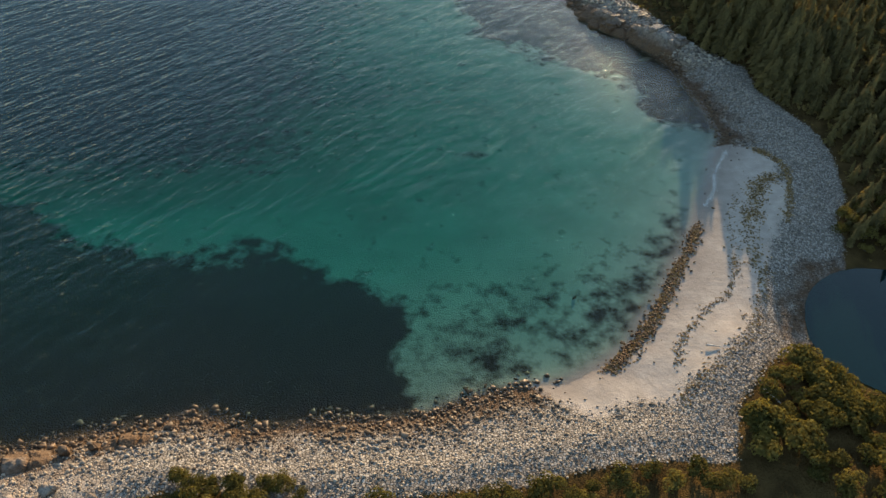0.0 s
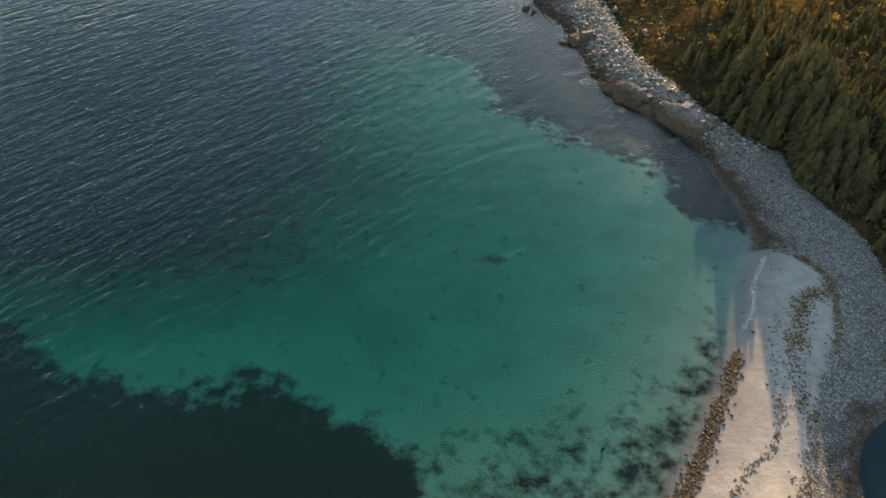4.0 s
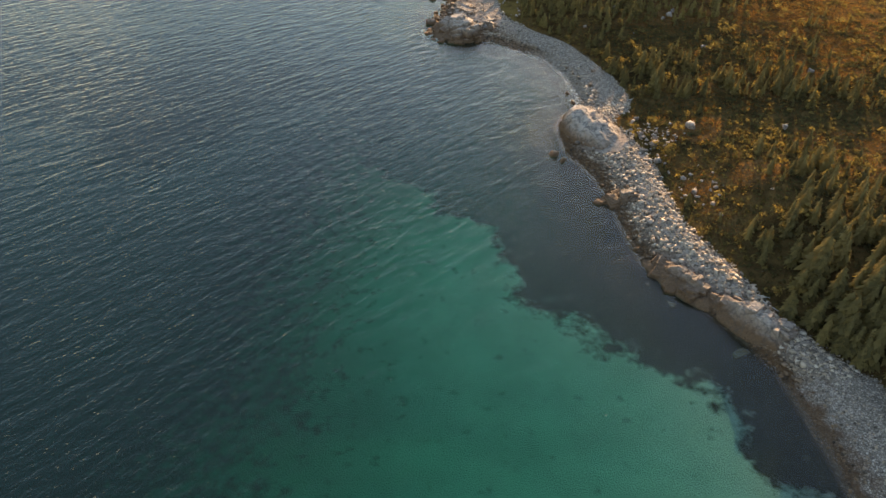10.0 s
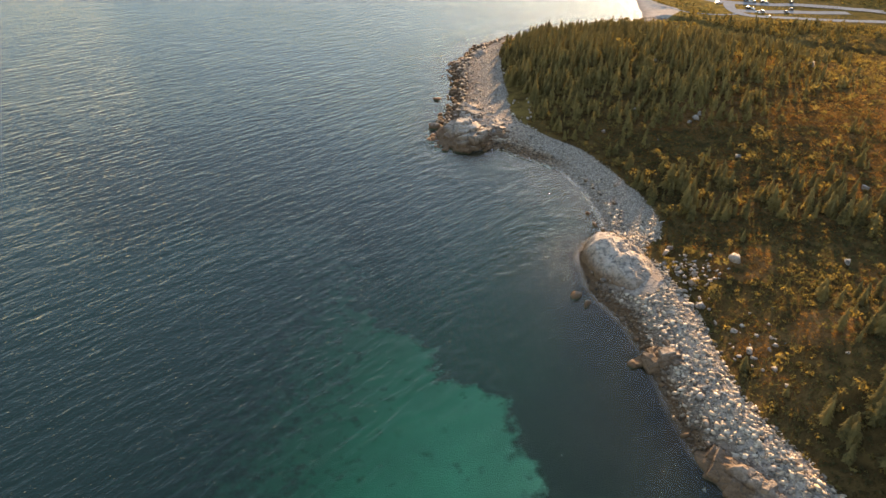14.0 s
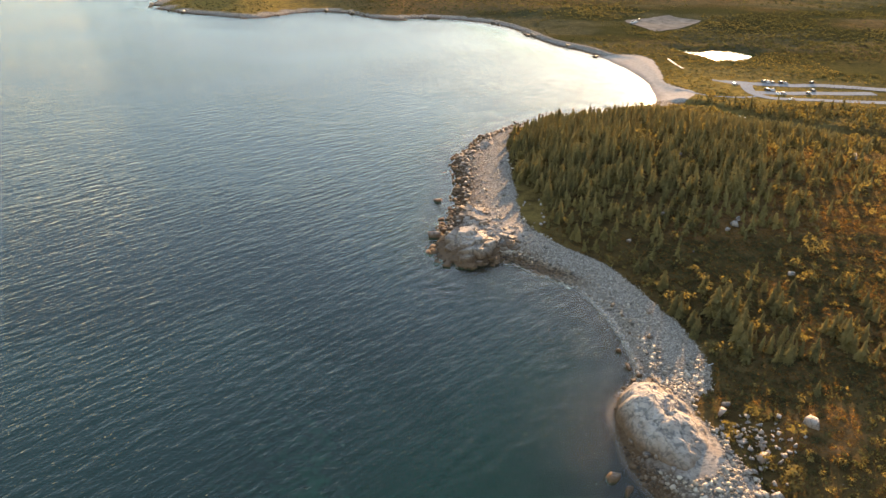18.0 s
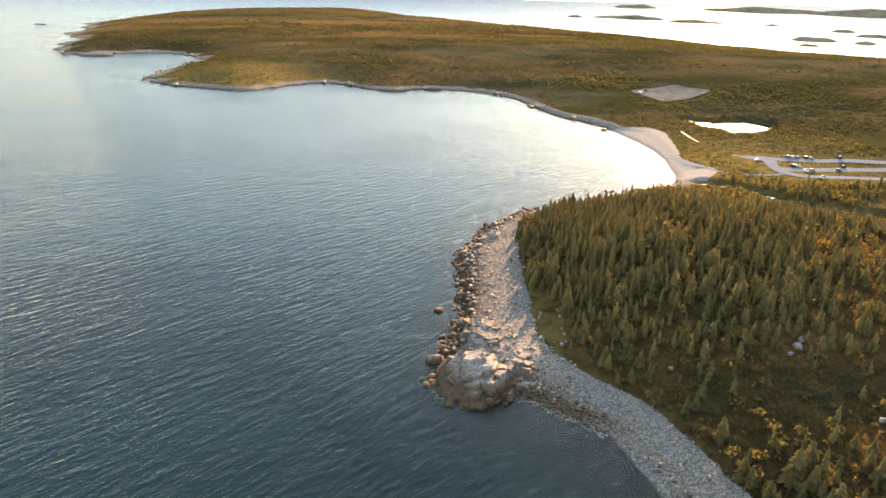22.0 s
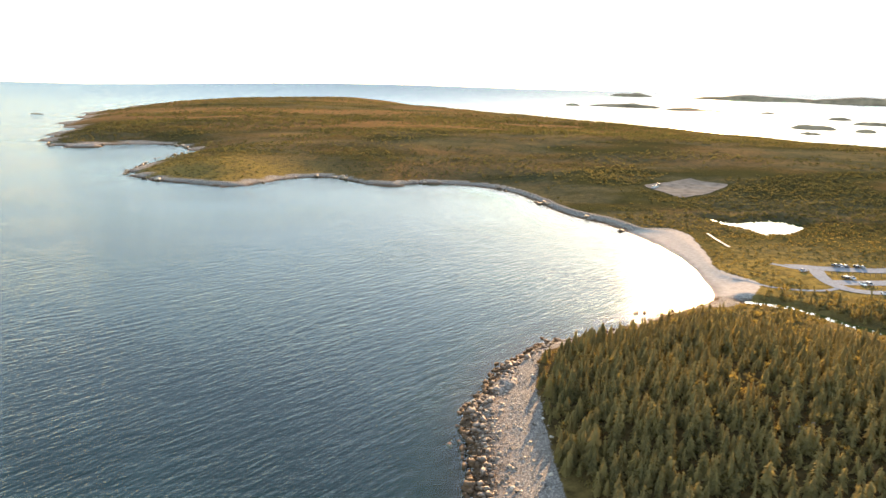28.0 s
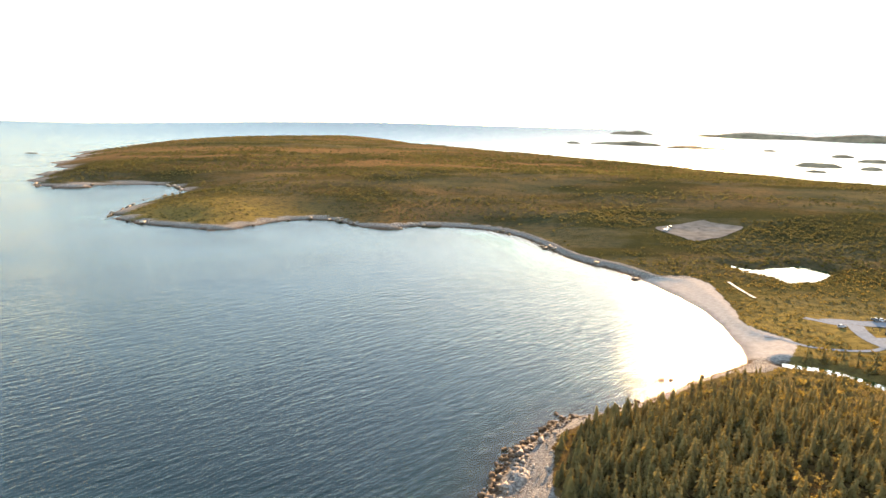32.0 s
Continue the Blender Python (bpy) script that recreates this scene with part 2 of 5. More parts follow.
def rock_material(name="granite", *band):
    k = Nodes(name)
    island = k.add("ObjectInfo", out="Random")
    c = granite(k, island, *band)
    crack = k.range(k.cells(0.23, k.add("VectorMath", {0: k.place(), 1: k.add("VectorMath", {0: k.noise(0.6, 2, out="Color"), "Scale": 1.4}, operation="SCALE")}, operation="ADD"), feature="DISTANCE_TO_EDGE"), 0.0, 0.035)
    c = k.mix(k.range(crack, 0, 1, 0.45, 0.0), c, (0.07, 0.06, 0.05))
    n = k.bump(k.math("ADD", k.math("MULTIPLY", crack, 0.25), k.noise(1.6, 6)), 0.9, 0.35)
    return k.surface(c, 0.85, n, Specular_IOR_Level=0.15)


def pebble_material():
    k = Nodes("beach_stone")
    tone = k.add("NewGeometry", out="Random Per Island")
    c = k.add("ValToRGB", {"Fac": tone})
    ramp = c.node.color_ramp
    ramp.elements[0].color, ramp.elements[1].color = (0.075, 0.062, 0.050, 1), (0.45, 0.395, 0.325, 1)
    for at, col in ((0.3, (0.23, 0.195, 0.158, 1)), (0.55, (0.36, 0.285, 0.205, 1)), (0.8, (0.42, 0.36, 0.285, 1))):
        ramp.elements.new(at).color = col
    z = k.math("ADD", k.height(), k.range(k.noise(0.3, 3), 0.3, 0.7, -0.45, 0.45))
    clean = k.range(k.add("VectorMath", {0: k.place(), 1: (50, 246, 0)}, operation="DISTANCE", out="Value"), 24, 38, 0.15, 1.0)
    wet = k.math("MULTIPLY", k.range(z, 0.6, 2.0, 0.92, 0.0), clean)
    c = k.mix(wet, c, k.mix(tone, (0.03, 0.02, 0.012), (0.15, 0.085, 0.04)))
    return k.surface(c, k.range(wet, 0, 1, 0.85, 0.45), k.bump(k.noise(6, 3), 0.4, 0.05), Specular_IOR_Level=0.2)


def ground_material():
    k = Nodes("shore_ground")
    z = k.height()
    # beach stones below the loose ones
    cell = k.cells(2.6, out="Color")
    c_st = k.mix(k.range(k.add("SeparateColor", {0: cell}), 0, 1), (0.20, 0.175, 0.148), (0.47, 0.42, 0.36))
    gap = k.range(k.cells(2.6, feature="DISTANCE_TO_EDGE"), 0.0, 0.16)
    c_st = k.mix(gap, (0.09, 0.08, 0.07), c_st)
    wetness = k.range(k.math("ADD", z, k.range(k.noise(0.25, 3), 0.3, 0.7, -0.5, 0.5)), 0.3, 1.1, 0.85, 0.0)
    wetness = k.math("MULTIPLY", wetness, k.range(k.add("VectorMath", {0: k.place(), 1: (50, 246, 0)}, operation="DISTANCE", out="Value"), 24, 38, 0.15, 1.0))
    c_st = k.mix(wetness, c_st, k.mix(k.noise(1.4, 4), (0.03, 0.02, 0.012), (0.16, 0.09, 0.045)))
    # sand
    c_sa = k.mix(k.range(k.noise(0.5, 5), 0.3, 0.7), (0.34, 0.295, 0.25), (0.45, 0.39, 0.335))
    c_sa = k.mix(k.range(k.noise(3.1, 3), 0.62, 0.70, 0, 0.35), c_sa, (0.22, 0.17, 0.12))
    damp = k.range(k.math("ADD", z, k.range(k.noise(0.16, 3), 0.3, 0.7, -0.25, 0.25)), 0.2, 1.0, 0.8, 0.0)
    c_sa = k.mix(damp, c_sa, (0.24, 0.205, 0.175))
    # plants
    n1, n2, n3 = k.noise(0.045, 4), k.noise(0.21, 5), k.noise(1.1, 4)
    c_ve = k.mix(k.range(n2, 0.34, 0.62), (0.050, 0.034, 0.015), (0.112, 0.073, 0.030))
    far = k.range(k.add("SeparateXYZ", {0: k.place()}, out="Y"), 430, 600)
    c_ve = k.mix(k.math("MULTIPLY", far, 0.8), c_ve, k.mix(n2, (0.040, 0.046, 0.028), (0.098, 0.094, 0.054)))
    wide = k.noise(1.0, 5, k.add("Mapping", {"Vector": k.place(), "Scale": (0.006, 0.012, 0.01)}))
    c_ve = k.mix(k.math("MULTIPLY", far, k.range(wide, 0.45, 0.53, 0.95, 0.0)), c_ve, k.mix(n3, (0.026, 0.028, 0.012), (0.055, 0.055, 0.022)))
    c_ve = k.mix(k.range(wide, 0.56, 0.64, 0.0, 0.6), c_ve, k.mix(n3, (0.110, 0.086, 0.040), (0.21, 0.155, 0.066)))
    rust = k.math("MULTIPLY", k.mask("heath"), k.range(k.math("ADD", n2, k.math("MULTIPLY", n3, 0.5)), 0.50, 0.85, 0.2, 1.0), clamp=True)
    c_ve = k.mix(rust, c_ve, k.mix(n3, (0.125, 0.072, 0.034), (0.26, 0.145, 0.062)))
    c_ve = k.mix(k.math("MULTIPLY", k.mask("grass"), k.range(n2, 0.25, 0.6)), c_ve, k.mix(n3, (0.130, 0.098, 0.030), (0.31, 0.215, 0.066)))
    c_ve = k.mix(k.range(k.cells(0.23), 0.02, 0.05, 0.35, 0.0), c_ve, (0.34, 0.32, 0.30))
    # sea bed
    c_be = k.mix(k.range(k.noise(0.10, 4), 0.3, 0.7), (0.24, 0.22, 0.175), (0.31, 0.285, 0.23))
    weed = k.math("ADD", k.mask("kelp"), k.range(k.noise(0.34, 5, rough=0.62), 0.36, 0.70, -0.50, 0.50))
    c_be = k.mix(k.range(weed, 0.22, 0.92), c_be, k.mix(n3, (0.012, 0.010, 0.008), (0.048, 0.032, 0.018)))
    rockm, sand, veg = k.mask("rock"), k.mask("sand"), k.mask("veg")
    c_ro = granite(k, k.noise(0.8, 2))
    edge = k.range(k.noise(0.9, 4), 0.3, 0.7, -0.25, 0.25)
    sharp = lambda m: k.range(k.math("ADD", m, edge), 0.36, 0.64)
    c = k.mix(sharp(sand), c_st, c_sa)
    c = k.mix(sharp(rockm), c, c_ro)
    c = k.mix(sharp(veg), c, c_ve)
    c = k.mix(k.range(z, -0.25, -0.05, 1.0, 0.0), c, c_be)
    h = k.math("ADD", k.math("MULTIPLY", gap, k.range(sand, 0, 1, 0.35, 0.0)), k.math("MULTIPLY", n3, k.range(veg, 0, 1, 0.25, 1.3)))
    h = k.math("ADD", h, k.math("MULTIPLY", k.noise(3.5, 4), k.range(veg, 0, 1, 0.1, 0.7)))
    return k.surface(c, 0.92, k.bump(h, 0.85, 0.4), Specular_IOR_Level=0.0)


def water_material(name, swell=1.0, murk=(0.003, 0.048, 0.033), blur=0.075):
    """Clear sea water: light is swallowed with depth, red first; gloss by Fresnel on wind waves."""
    k = Nodes(name)
    d = k.mask("depth")
    tint = [k.math("POWER", math.exp(-rate), d) for rate in (0.70, 0.100, 0.140)]
    clear = k.add("BsdfTransparent", {"Color": k.add("CombineColor", dict(enumerate(tint)))})
    north = k.add("SeparateXYZ", {0: k.place()}, out="Y")
    body = k.mix(k.range(d, 2.2, 5.6), k.mix(k.range(north, 170, 250), murk, (0.005, 0.024, 0.026)), k.mix(k.range(north, 150, 260), (0.005, 0.019, 0.020), (0.005, 0.019, 0.022)))
    loss = k.range(d, 1.0, 8.0, 0.0, 0.97)
    under = k.add("MixShader", {0: loss, 1: clear, 2: k.add("BsdfDiffuse", {"Color": body})})

    def train(turn, along, across, detail, bent=0.0):
        way = k.add("Mapping", {"Vector": k.place(), "Rotation": (0, 0, radians(turn))})
        way = k.add("Mapping", {"Vector": way, "Scale": (along, across, 1)})
        return k.add("TexNoise", {"Scale": 1.0, "Detail": detail, "Roughness": 0.55, "Distortion": bent, "Vector": way}, out="Fac")

    lee = k.range(k.add("VectorMath", {0: k.place(), 1: (0, 150, 0)}, operation="DISTANCE", out="Value"), 150, 650, 1.0, 0.62)
    gust = k.math("MULTIPLY", lee, k.range(k.noise(0.012, 3), 0.35, 0.65, 0.8, 1.15))
    h = k.math("MULTIPLY", train(-53, 0.10, 0.40, 3), 0.95)                   # wind waves
    h = k.math("ADD", h, k.math("MULTIPLY", train(-64, 0.30, 0.95, 3), 0.36))
    h = k.math("ADD", h, k.math("MULTIPLY", train(-28, 0.16, 0.50, 2), 0.26))  # chop across them
    h = k.math("ADD", h, k.math("MULTIPLY", train(-38, 0.035, 0.13, 1), 0.22))
    h = k.math("ADD", h, k.math("MULTIPLY", train(-20, 1.25, 1.8, 3), 0.12))    # ripples
    broken = k.range(k.add("VectorMath", {0: k.place(), 1: (32, 209, 0)}, operation="DISTANCE", out="Value"), 7, 18, 3.2, 1.0)
    peaks = k.math("MULTIPLY", k.math("POWER", train(-41, 0.9, 1.5, 2, 1.2), 8.0), k.math("MULTIPLY", broken, 0.95))
    h = k.math("ADD", h, peaks)                                               # a few steep wavelets, more off the rocks
    set_back = k.math("MULTIPLY", north, 0.06)                              # tilt added to the normals, more so far out, to mirror higher, darker sky
    set_back = k.math("ADD", set_back, k.math("MULTIPLY", k.math("POWER", k.math("MAXIMUM", k.math("SUBTRACT", north, 900.0), 0.0), 2.0), 2.8e-5))
    n = k.bump(k.math("ADD", k.math("MULTIPLY", h, gust), set_back), 1.0, 0.50 * swell)
    far = k.range(north, 250, 1500, blur, blur + 0.10)                      # waves too small to tell apart widen the gloss
    gloss = k.add("BsdfGlossy", {"Color": (1.0, 1.0, 1.0), "Roughness": far, "Normal": n})
    glint = k.add("BsdfGlossy", {"Color": (1.0, 1.0, 1.0), "Roughness": 0.035 if swell > 0.5 else 0.01, "Normal": n})
    gloss = k.add("MixShader", {0: 0.68, 1: gloss, 2: glint})
    f = k.add("Fresnel", {"IOR": 1.333, "Normal": n})
    f = k.math("DIVIDE", f, k.math("ADD", 1.0, k.math("MULTIPLY", f, 1.3)))   # a rough sea hides part of its own gloss at low angles
    return k.done(k.add("MixShader", {0: f, 1: under, 2: gloss}))


def leaf_material(name, dark, light, glow=0.25):
    """Foliage: colour drifts from plant to plant by the tone mask and from spray to spray, some light passes through."""
    k = Nodes(name)
    c = k.mix(k.mask("tone"), dark, light)
    c = k.mix(k.range(k.add("NewGeometry", out="Random Per Island"), 0, 1, 0.0, 0.45), c, tuple(v * 1.35 for v in light))
    a = k.add("BsdfDiffuse", {"Color": c})
    b = k.add("BsdfTranslucent", {"Color": k.mix(1.0, c, (1.15, 1.1, 0.65), "MULTIPLY")})
    return k.done(k.add("MixShader", {0: glow, 1: a, 2: b}))


def plain(name, colour, rough=0.7, metal=0.0, vary=0.15, scale=3.0):
    k = Nodes(name)
    c = k.mix(k.range(k.noise(scale, 4), 0.3, 0.7), tuple(v * (1 - vary) for v in colour), tuple(v * (1 + vary) for v in colour))
    return k.surface(c, rough, Metallic=metal, Specular_IOR_Level=0.5 if rough < 0.5 else 0.1 if rough < 0.95 else 0.0)


def paint_material():
    """Car paint, one colour a car."""
    k = Nodes("car_paint")
    r = k.add("ObjectInfo", out="Random")
    ramp = k.add("ValToRGB", {"Fac": r})
    node = ramp.node.color_ramp
    node.interpolation = "CONSTANT"
    node.elements[0].color, node.elements[1].color = (0.75, 0.75, 0.74, 1), (0.03, 0.05, 0.12, 1)
    node.elements[1].position = 0.82
    for at, col in ((0.28, (0.03, 0.03, 0.035, 1)), (0.45, (0.35, 0.36, 0.37, 1)), (0.62, (0.28, 0.03, 0.025, 1)), (0.7, (0.10, 0.11, 0.12, 1))):
        node.elements.new(at).color = col
    return k.surface(ramp, 0.22, Metallic=0.25)


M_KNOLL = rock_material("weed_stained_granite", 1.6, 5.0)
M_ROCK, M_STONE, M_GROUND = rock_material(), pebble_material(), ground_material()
M_SEA, M_POND = water_material("sea_water"), water_material("still_water", 0.06, (0.008, 0.012, 0.012), 0.03)
M_SPRUCE = leaf_material("spruce_needles", (0.100, 0.090, 0.044), (0.28, 0.215, 0.088), 0.5)
M_SHRUB = leaf_material("shrub_leaves", (0.080, 0.070, 0.034), (0.215, 0.160, 0.062), 0.5)
M_HEATH = leaf_material("heath_sprays", (0.085, 0.056, 0.026), (0.27, 0.140, 0.046), 0.5)
M_SCRUB = leaf_material("scrub_leaves", (0.044, 0.049, 0.028), (0.125, 0.108, 0.054), 0.5)
M_BUSH = leaf_material("bush_leaves", (0.045, 0.048, 0.017), (0.170, 0.138, 0.042), 0.45)
M_WEED = leaf_material("dry_seaweed", (0.060, 0.043, 0.025), (0.40, 0.285, 0.145), 0.15)
M_BARK = plain("grey_bark", (0.13, 0.10, 0.08), 0.9)
M_DRIFT = plain("silvered_driftwood", (0.42, 0.40, 0.37), 0.85)
M_GRAVEL = plain("pale_gravel", (0.22, 0.235, 0.255), 0.95, vary=0.2, scale=0.6)
M_SOIL = plain("bare_gravel_pit", (0.19, 0.17, 0.145), 0.95, vary=0.3, scale=0.12)
M_FOAM = plain("sea_foam", (0.80, 0.80, 0.78), 0.6)
M_PAINT, M_TYRE = paint_material(), plain("tyre_rubber", (0.02, 0.02, 0.02), 0.85)
M_GLASS = plain("car_window", (0.015, 0.018, 0.02), 0.06)
M_LAMP = plain("headlight_glass", (0.7, 0.7, 0.68), 0.1)


# ---- sheets of ground and water ----
def spaced(pieces):
    return [v for a, b, st in pieces for v in np.arange(a, b, st)]


def growing(start, end, step, rate):
    out, v, way = [], start, 1 if end > start else -1
    while (end - v) * way > 0:
        out.append(v)
        step *= rate
        v += step * way
    return out + [end]


def lift(x, y):
    """The far sea rises towards the eye's level, as the true horizon does beyond the sheet's end."""
    return 66.0 * smooth(-2900, -300, x) * np.clip((np.hypot(x, y) - 2900) / 1900, 0, 1.2) ** 1.6


def sheet(name, x, y, z, masks, mat):
    n, m = x.shape
    me = bpy.data.meshes.new(name)
    idx = np.arange(n * m).reshape(n, m)
    quads = np.stack([idx[:-1, :-1], idx[:-1, 1:], idx[1:, 1:], idx[1:, :-1]], -1).reshape(-1, 4)
    me.vertices.add(n * m)
    me.vertices.foreach_set("co", np.stack([x, y, z], -1).ravel())
    me.loops.add(quads.size)
    me.loops.foreach_set("vertex_index", quads.ravel())
    me.polygons.add(len(quads))
    me.polygons.foreach_set("loop_start", np.arange(len(quads)) * 4)
    me.polygons.foreach_set("use_smooth", np.ones(len(quads), bool))
    me.update(calc_edges=True)
    for key, val in masks.items():
        me.attributes.new(key, "FLOAT", "POINT").data.foreach_set("value", np.asarray(val, np.float32).ravel())
    me.materials.append(mat)
    return new(name, me)


GX = np.array(sorted(set(np.round(growing(-60, -4800, 1.2, 1.09) + spaced([(-59, 120, 1.0), (120, 240, 2.0)]) + growing(240, 4800, 2.2, 1.06), 3))))
GY = np.array(sorted(set(np.round(growing(-24, -1500, 1.2, 1.16) + spaced([(-23, 450, 1.0), (450, 720, 2.2)]) + growing(720, 4850, 2.4, 1.035), 3))))
XX, YY = np.meshgrid(GX, GY)
ZZ, SS, EE, RK = lie(XX, YY)

def rusty(x, y):
    """Where the heath has turned: a few clear patches among dark shrubs."""
    p = smooth(0.52, 0.62, fractal(x, y, 24, 141, 4)) * smooth(120, 150, y) * (1 - smooth(330, 420, y)) * smooth(62, 80, x) * 0.55
    spots = hump(x, y, 74, 207, 8, 6, 30) + hump(x, y, 67, 172, 4, 7, 15) + hump(x, y, 110, 197, 13, 6) + hump(x, y, 82, 178, 6, 5) + hump(x, y, 140, 285, 26, 15) + hump(x, y, 128, 250, 16, 9) + hump(x, y, 98, 312, 14, 12) + hump(x, y, 76, 298, 9, 6) + 0.8 * hump(x, y, 112, 340, 14, 14)
    rough = fractal(x, y, 5, 151, 3)
    return np.clip(np.maximum(p, smooth(0.35, 0.75, spots)) * smooth(0.30, 0.52, rough) * 1.1, 0, 1)


SAND = rounded([(68, 79.5), (72, 79), (77, 75), (77.5, 66), (72, 54), (66, 44), (60, 33), (53, 23), (46, 17.5), (38, 12.5), (30, 10.5), (24, 12), (20, 24), (38, 45), (58, 75)], 6)
KELP = rounded([(-67, 54), (-48, 46), (-33, 43), (-17, 43), (-5, 36), (4, 28), (0, 20), (3, 8), (-20, -5), (-120, -10), (-220, 20), (-160, 75)], 8)
REEF = rounded([(-20, 196), (-4, 179), (6, 166), (14, 156), (17, 142), (20, 132), (30, 124), (41, 119), (51, 111), (57, 104), (64, 90), (74, 84),
                (76, 110), (62, 140), (52, 180), (44, 215), (30, 262), (0, 262), (-40, 240)], 8)
drift = (fractal(XX, YY, 16, 61, 4) - 0.5) * 16
bay_sand = smooth(505, 520, YY) * (1 - smooth(650, 668, YY)) * smooth(90, 100, XX)
masks = {
    "veg": smooth(-1.0, 1.0, EE),
    "sand": np.maximum(smooth(-2.6, 1.8, inside_by(SAND, XX, YY) + (fractal(XX, YY, 6, 67, 3) - 0.5) * 5), bay_sand),
    "rock": RK * smooth(1.2, -1.5, EE),
    "heath": np.maximum(rusty(XX, YY), np.clip(3.4 * fractal(XX * 0.5, YY, 120, 41, 4) - 1.75 + 0.6 * smooth(980, 1350, YY), 0, 1) * smooth(600, 750, YY)),
    "grass": np.clip(hump(XX, YY, 160, 545, 60, 50) + 0.55 * hump(XX, YY, 23, 322, 7, 26) + 1.4 * hump(XX, YY, -255, 845, 75, 42) + 0.06, 0, 1),
    "kelp": np.maximum.reduce([1.5 * smooth(-6, 6, inside_by(KELP, XX, YY) + drift), 1.45 * smooth(-5, 5, inside_by(REEF, XX, YY) + drift),
                               0.62 * hump(XX, YY, 22, 29, 22, 8, 15), 0.75 * hump(XX, YY, 38, 32, 6, 14, -35), 0.9 * hump(XX, YY, 16, 21, 5, 4), 0.85 * hump(XX, YY, 49, 45, 3.5, 11, -30),
                               0.75 * hump(XX, YY, 17, 76, 2.5, 1.6), 1.2 * smooth(6, -62, XX + 0.7 * drift) * smooth(60, 80, YY), -0.15 + 0 * XX, 0.85 * smooth(430, 520, YY) * smooth(-14, -6, SS),
                               1.7 * smooth(212, 232, YY + 0.15 * drift) * smooth(660, 440, YY)]),
}
ground = tagged(sheet("ground", XX, YY, ZZ, masks, M_GROUND), "coastal ground with sand, stones, heath and sea bed", "ground", kind="structure")
wx, wy = np.append(XX[::2, ::2], XX[::2, -1:], 1), np.append(YY[::2, ::2], YY[::2, -1:], 1)
wz = np.append(ZZ[::2, ::2], ZZ[::2, -1:], 1)
water = tagged(sheet("water", wx, wy, lift(wx, wy), {"depth": np.clip(-wz, 0, 30)}, M_SEA), "teal sea water with wind waves", "sea", kind="structure")


def pool(name, line, level, depth, label):
    bm = bmesh.new()
    bm.faces.new([bm.verts.new((x, y, level)) for x, y in line])
    bmesh.ops.triangulate(bm, faces=bm.faces[:])
    bm.normal_update()
    me = bpy.data.meshes.new(name)
    if sum(f.normal.z for f in bm.faces) < 0:
        bmesh.ops.reverse_faces(bm, faces=bm.faces[:])
    bm.to_mesh(me)
    me.attributes.new("depth", "FLOAT", "POINT").data.foreach_set("value", np.full(len(me.vertices), depth, np.float32))
    me.materials.append(M_POND)
    return tagged(new(name, me), label, "pond", kind="structure")


def ribbon(name, points, width, mat, rise, label, category="road", tight=4.0):
    """A strip that lies on the ground along a line."""
    p = np.array(points, float)
    fine = []
    for i in range(len(p) - 1):
        a, b, c, d = p[max(i - 1, 0)], p[i], p[i + 1], p[min(i + 2, len(p) - 1)]
        n = max(2, int(np.linalg.norm(c - b) / tight))
        for t in np.arange(n) / n:
            fine.append(0.5 * (2 * b + (c - a) * t + (2 * a - 5 * b + 4 * c - d) * t * t + (3 * b - a - 3 * c + d) * t ** 3))
    fine = np.array(fine + [p[-1]])
    way = np.gradient(fine, axis=0)
    way /= np.linalg.norm(way, axis=1, keepdims=True) + 1e-9
    side = np.stack([-way[:, 1], way[:, 0]], 1)
    cols = np.linspace(-0.5, 0.5, 5) * width
    x = fine[:, :1] + side[:, :1] * cols
    y = fine[:, 1:] + side[:, 1:] * cols
    z = lie(x, y)[0]
    z = z.max(1, keepdims=True) * 0.5 + z * 0.5 + rise if np.ndim(rise) == 0 else 0 * z + rise[0]
    return tagged(sheet(name, x, y, z, {"depth": 0 * x + 0.8}, mat), label, category, kind="structure")


pool("pond", POND, 0.55, 7.0, "dark still pond behind the stone beach")
pool("lake", LAKE, 1.6, 1.5, "bright still pond among low bushes")
ribbon("stream", STREAM, 7.0, M_POND, (0.62,), "narrow stream winding through the grass", "stream")
ribbon("road", [(166, 566), (173, 569), (184, 567), (200, 566), (216, 565), (232, 563), (262, 556), (330, 535), (460, 500)], 9.5, M_GRAVEL, 0.14, "pale gravel road on the far side of the car park")
ribbon("road", [(178, 563), (174.5, 552), (173, 540), (174, 530), (178, 523.5), (187, 520.5), (200, 520), (216, 520), (240, 520), (300, 512), (430, 480)], 7.5, M_GRAVEL, 0.16, "pale gravel road on the near side of the car park")
ribbon("road", [(177, 538), (190, 540), (204, 541), (222, 543), (250, 544)], 9.0, M_GRAVEL, 0.12, "pale gravel parking aisle")
ribbon("path", [(127, 541), (132, 537), (138, 529), (146, 524), (156, 522), (166, 523), (173, 528)], 2.6, M_GRAVEL, 0.1, "narrow sandy path from the beach", "path")
ribbon("path", [(158, 572), (166, 564), (173, 561)], 4.0, M_GRAVEL, 0.12, "worn gravel spur beside the car park", "path")
ribbon("boardwalk", [(148, 651), (148, 638), (148, 622), (149, 611)], 1.8, M_DRIFT, 0.35, "weathered wooden boardwalk over the dune", "path")
rim = rounded([(145, 826), (154, 836), (170, 846), (184, 857), (197, 864), (200, 855), (211, 846), (221, 834), (209, 818), (193, 801), (180, 792), (166, 785), (158, 800)], 5.0)
rim = np.vstack([rim, rim[:1]])[None] + (0, 0)
out = np.linspace(0.02, 1, 10)[:, None, None]
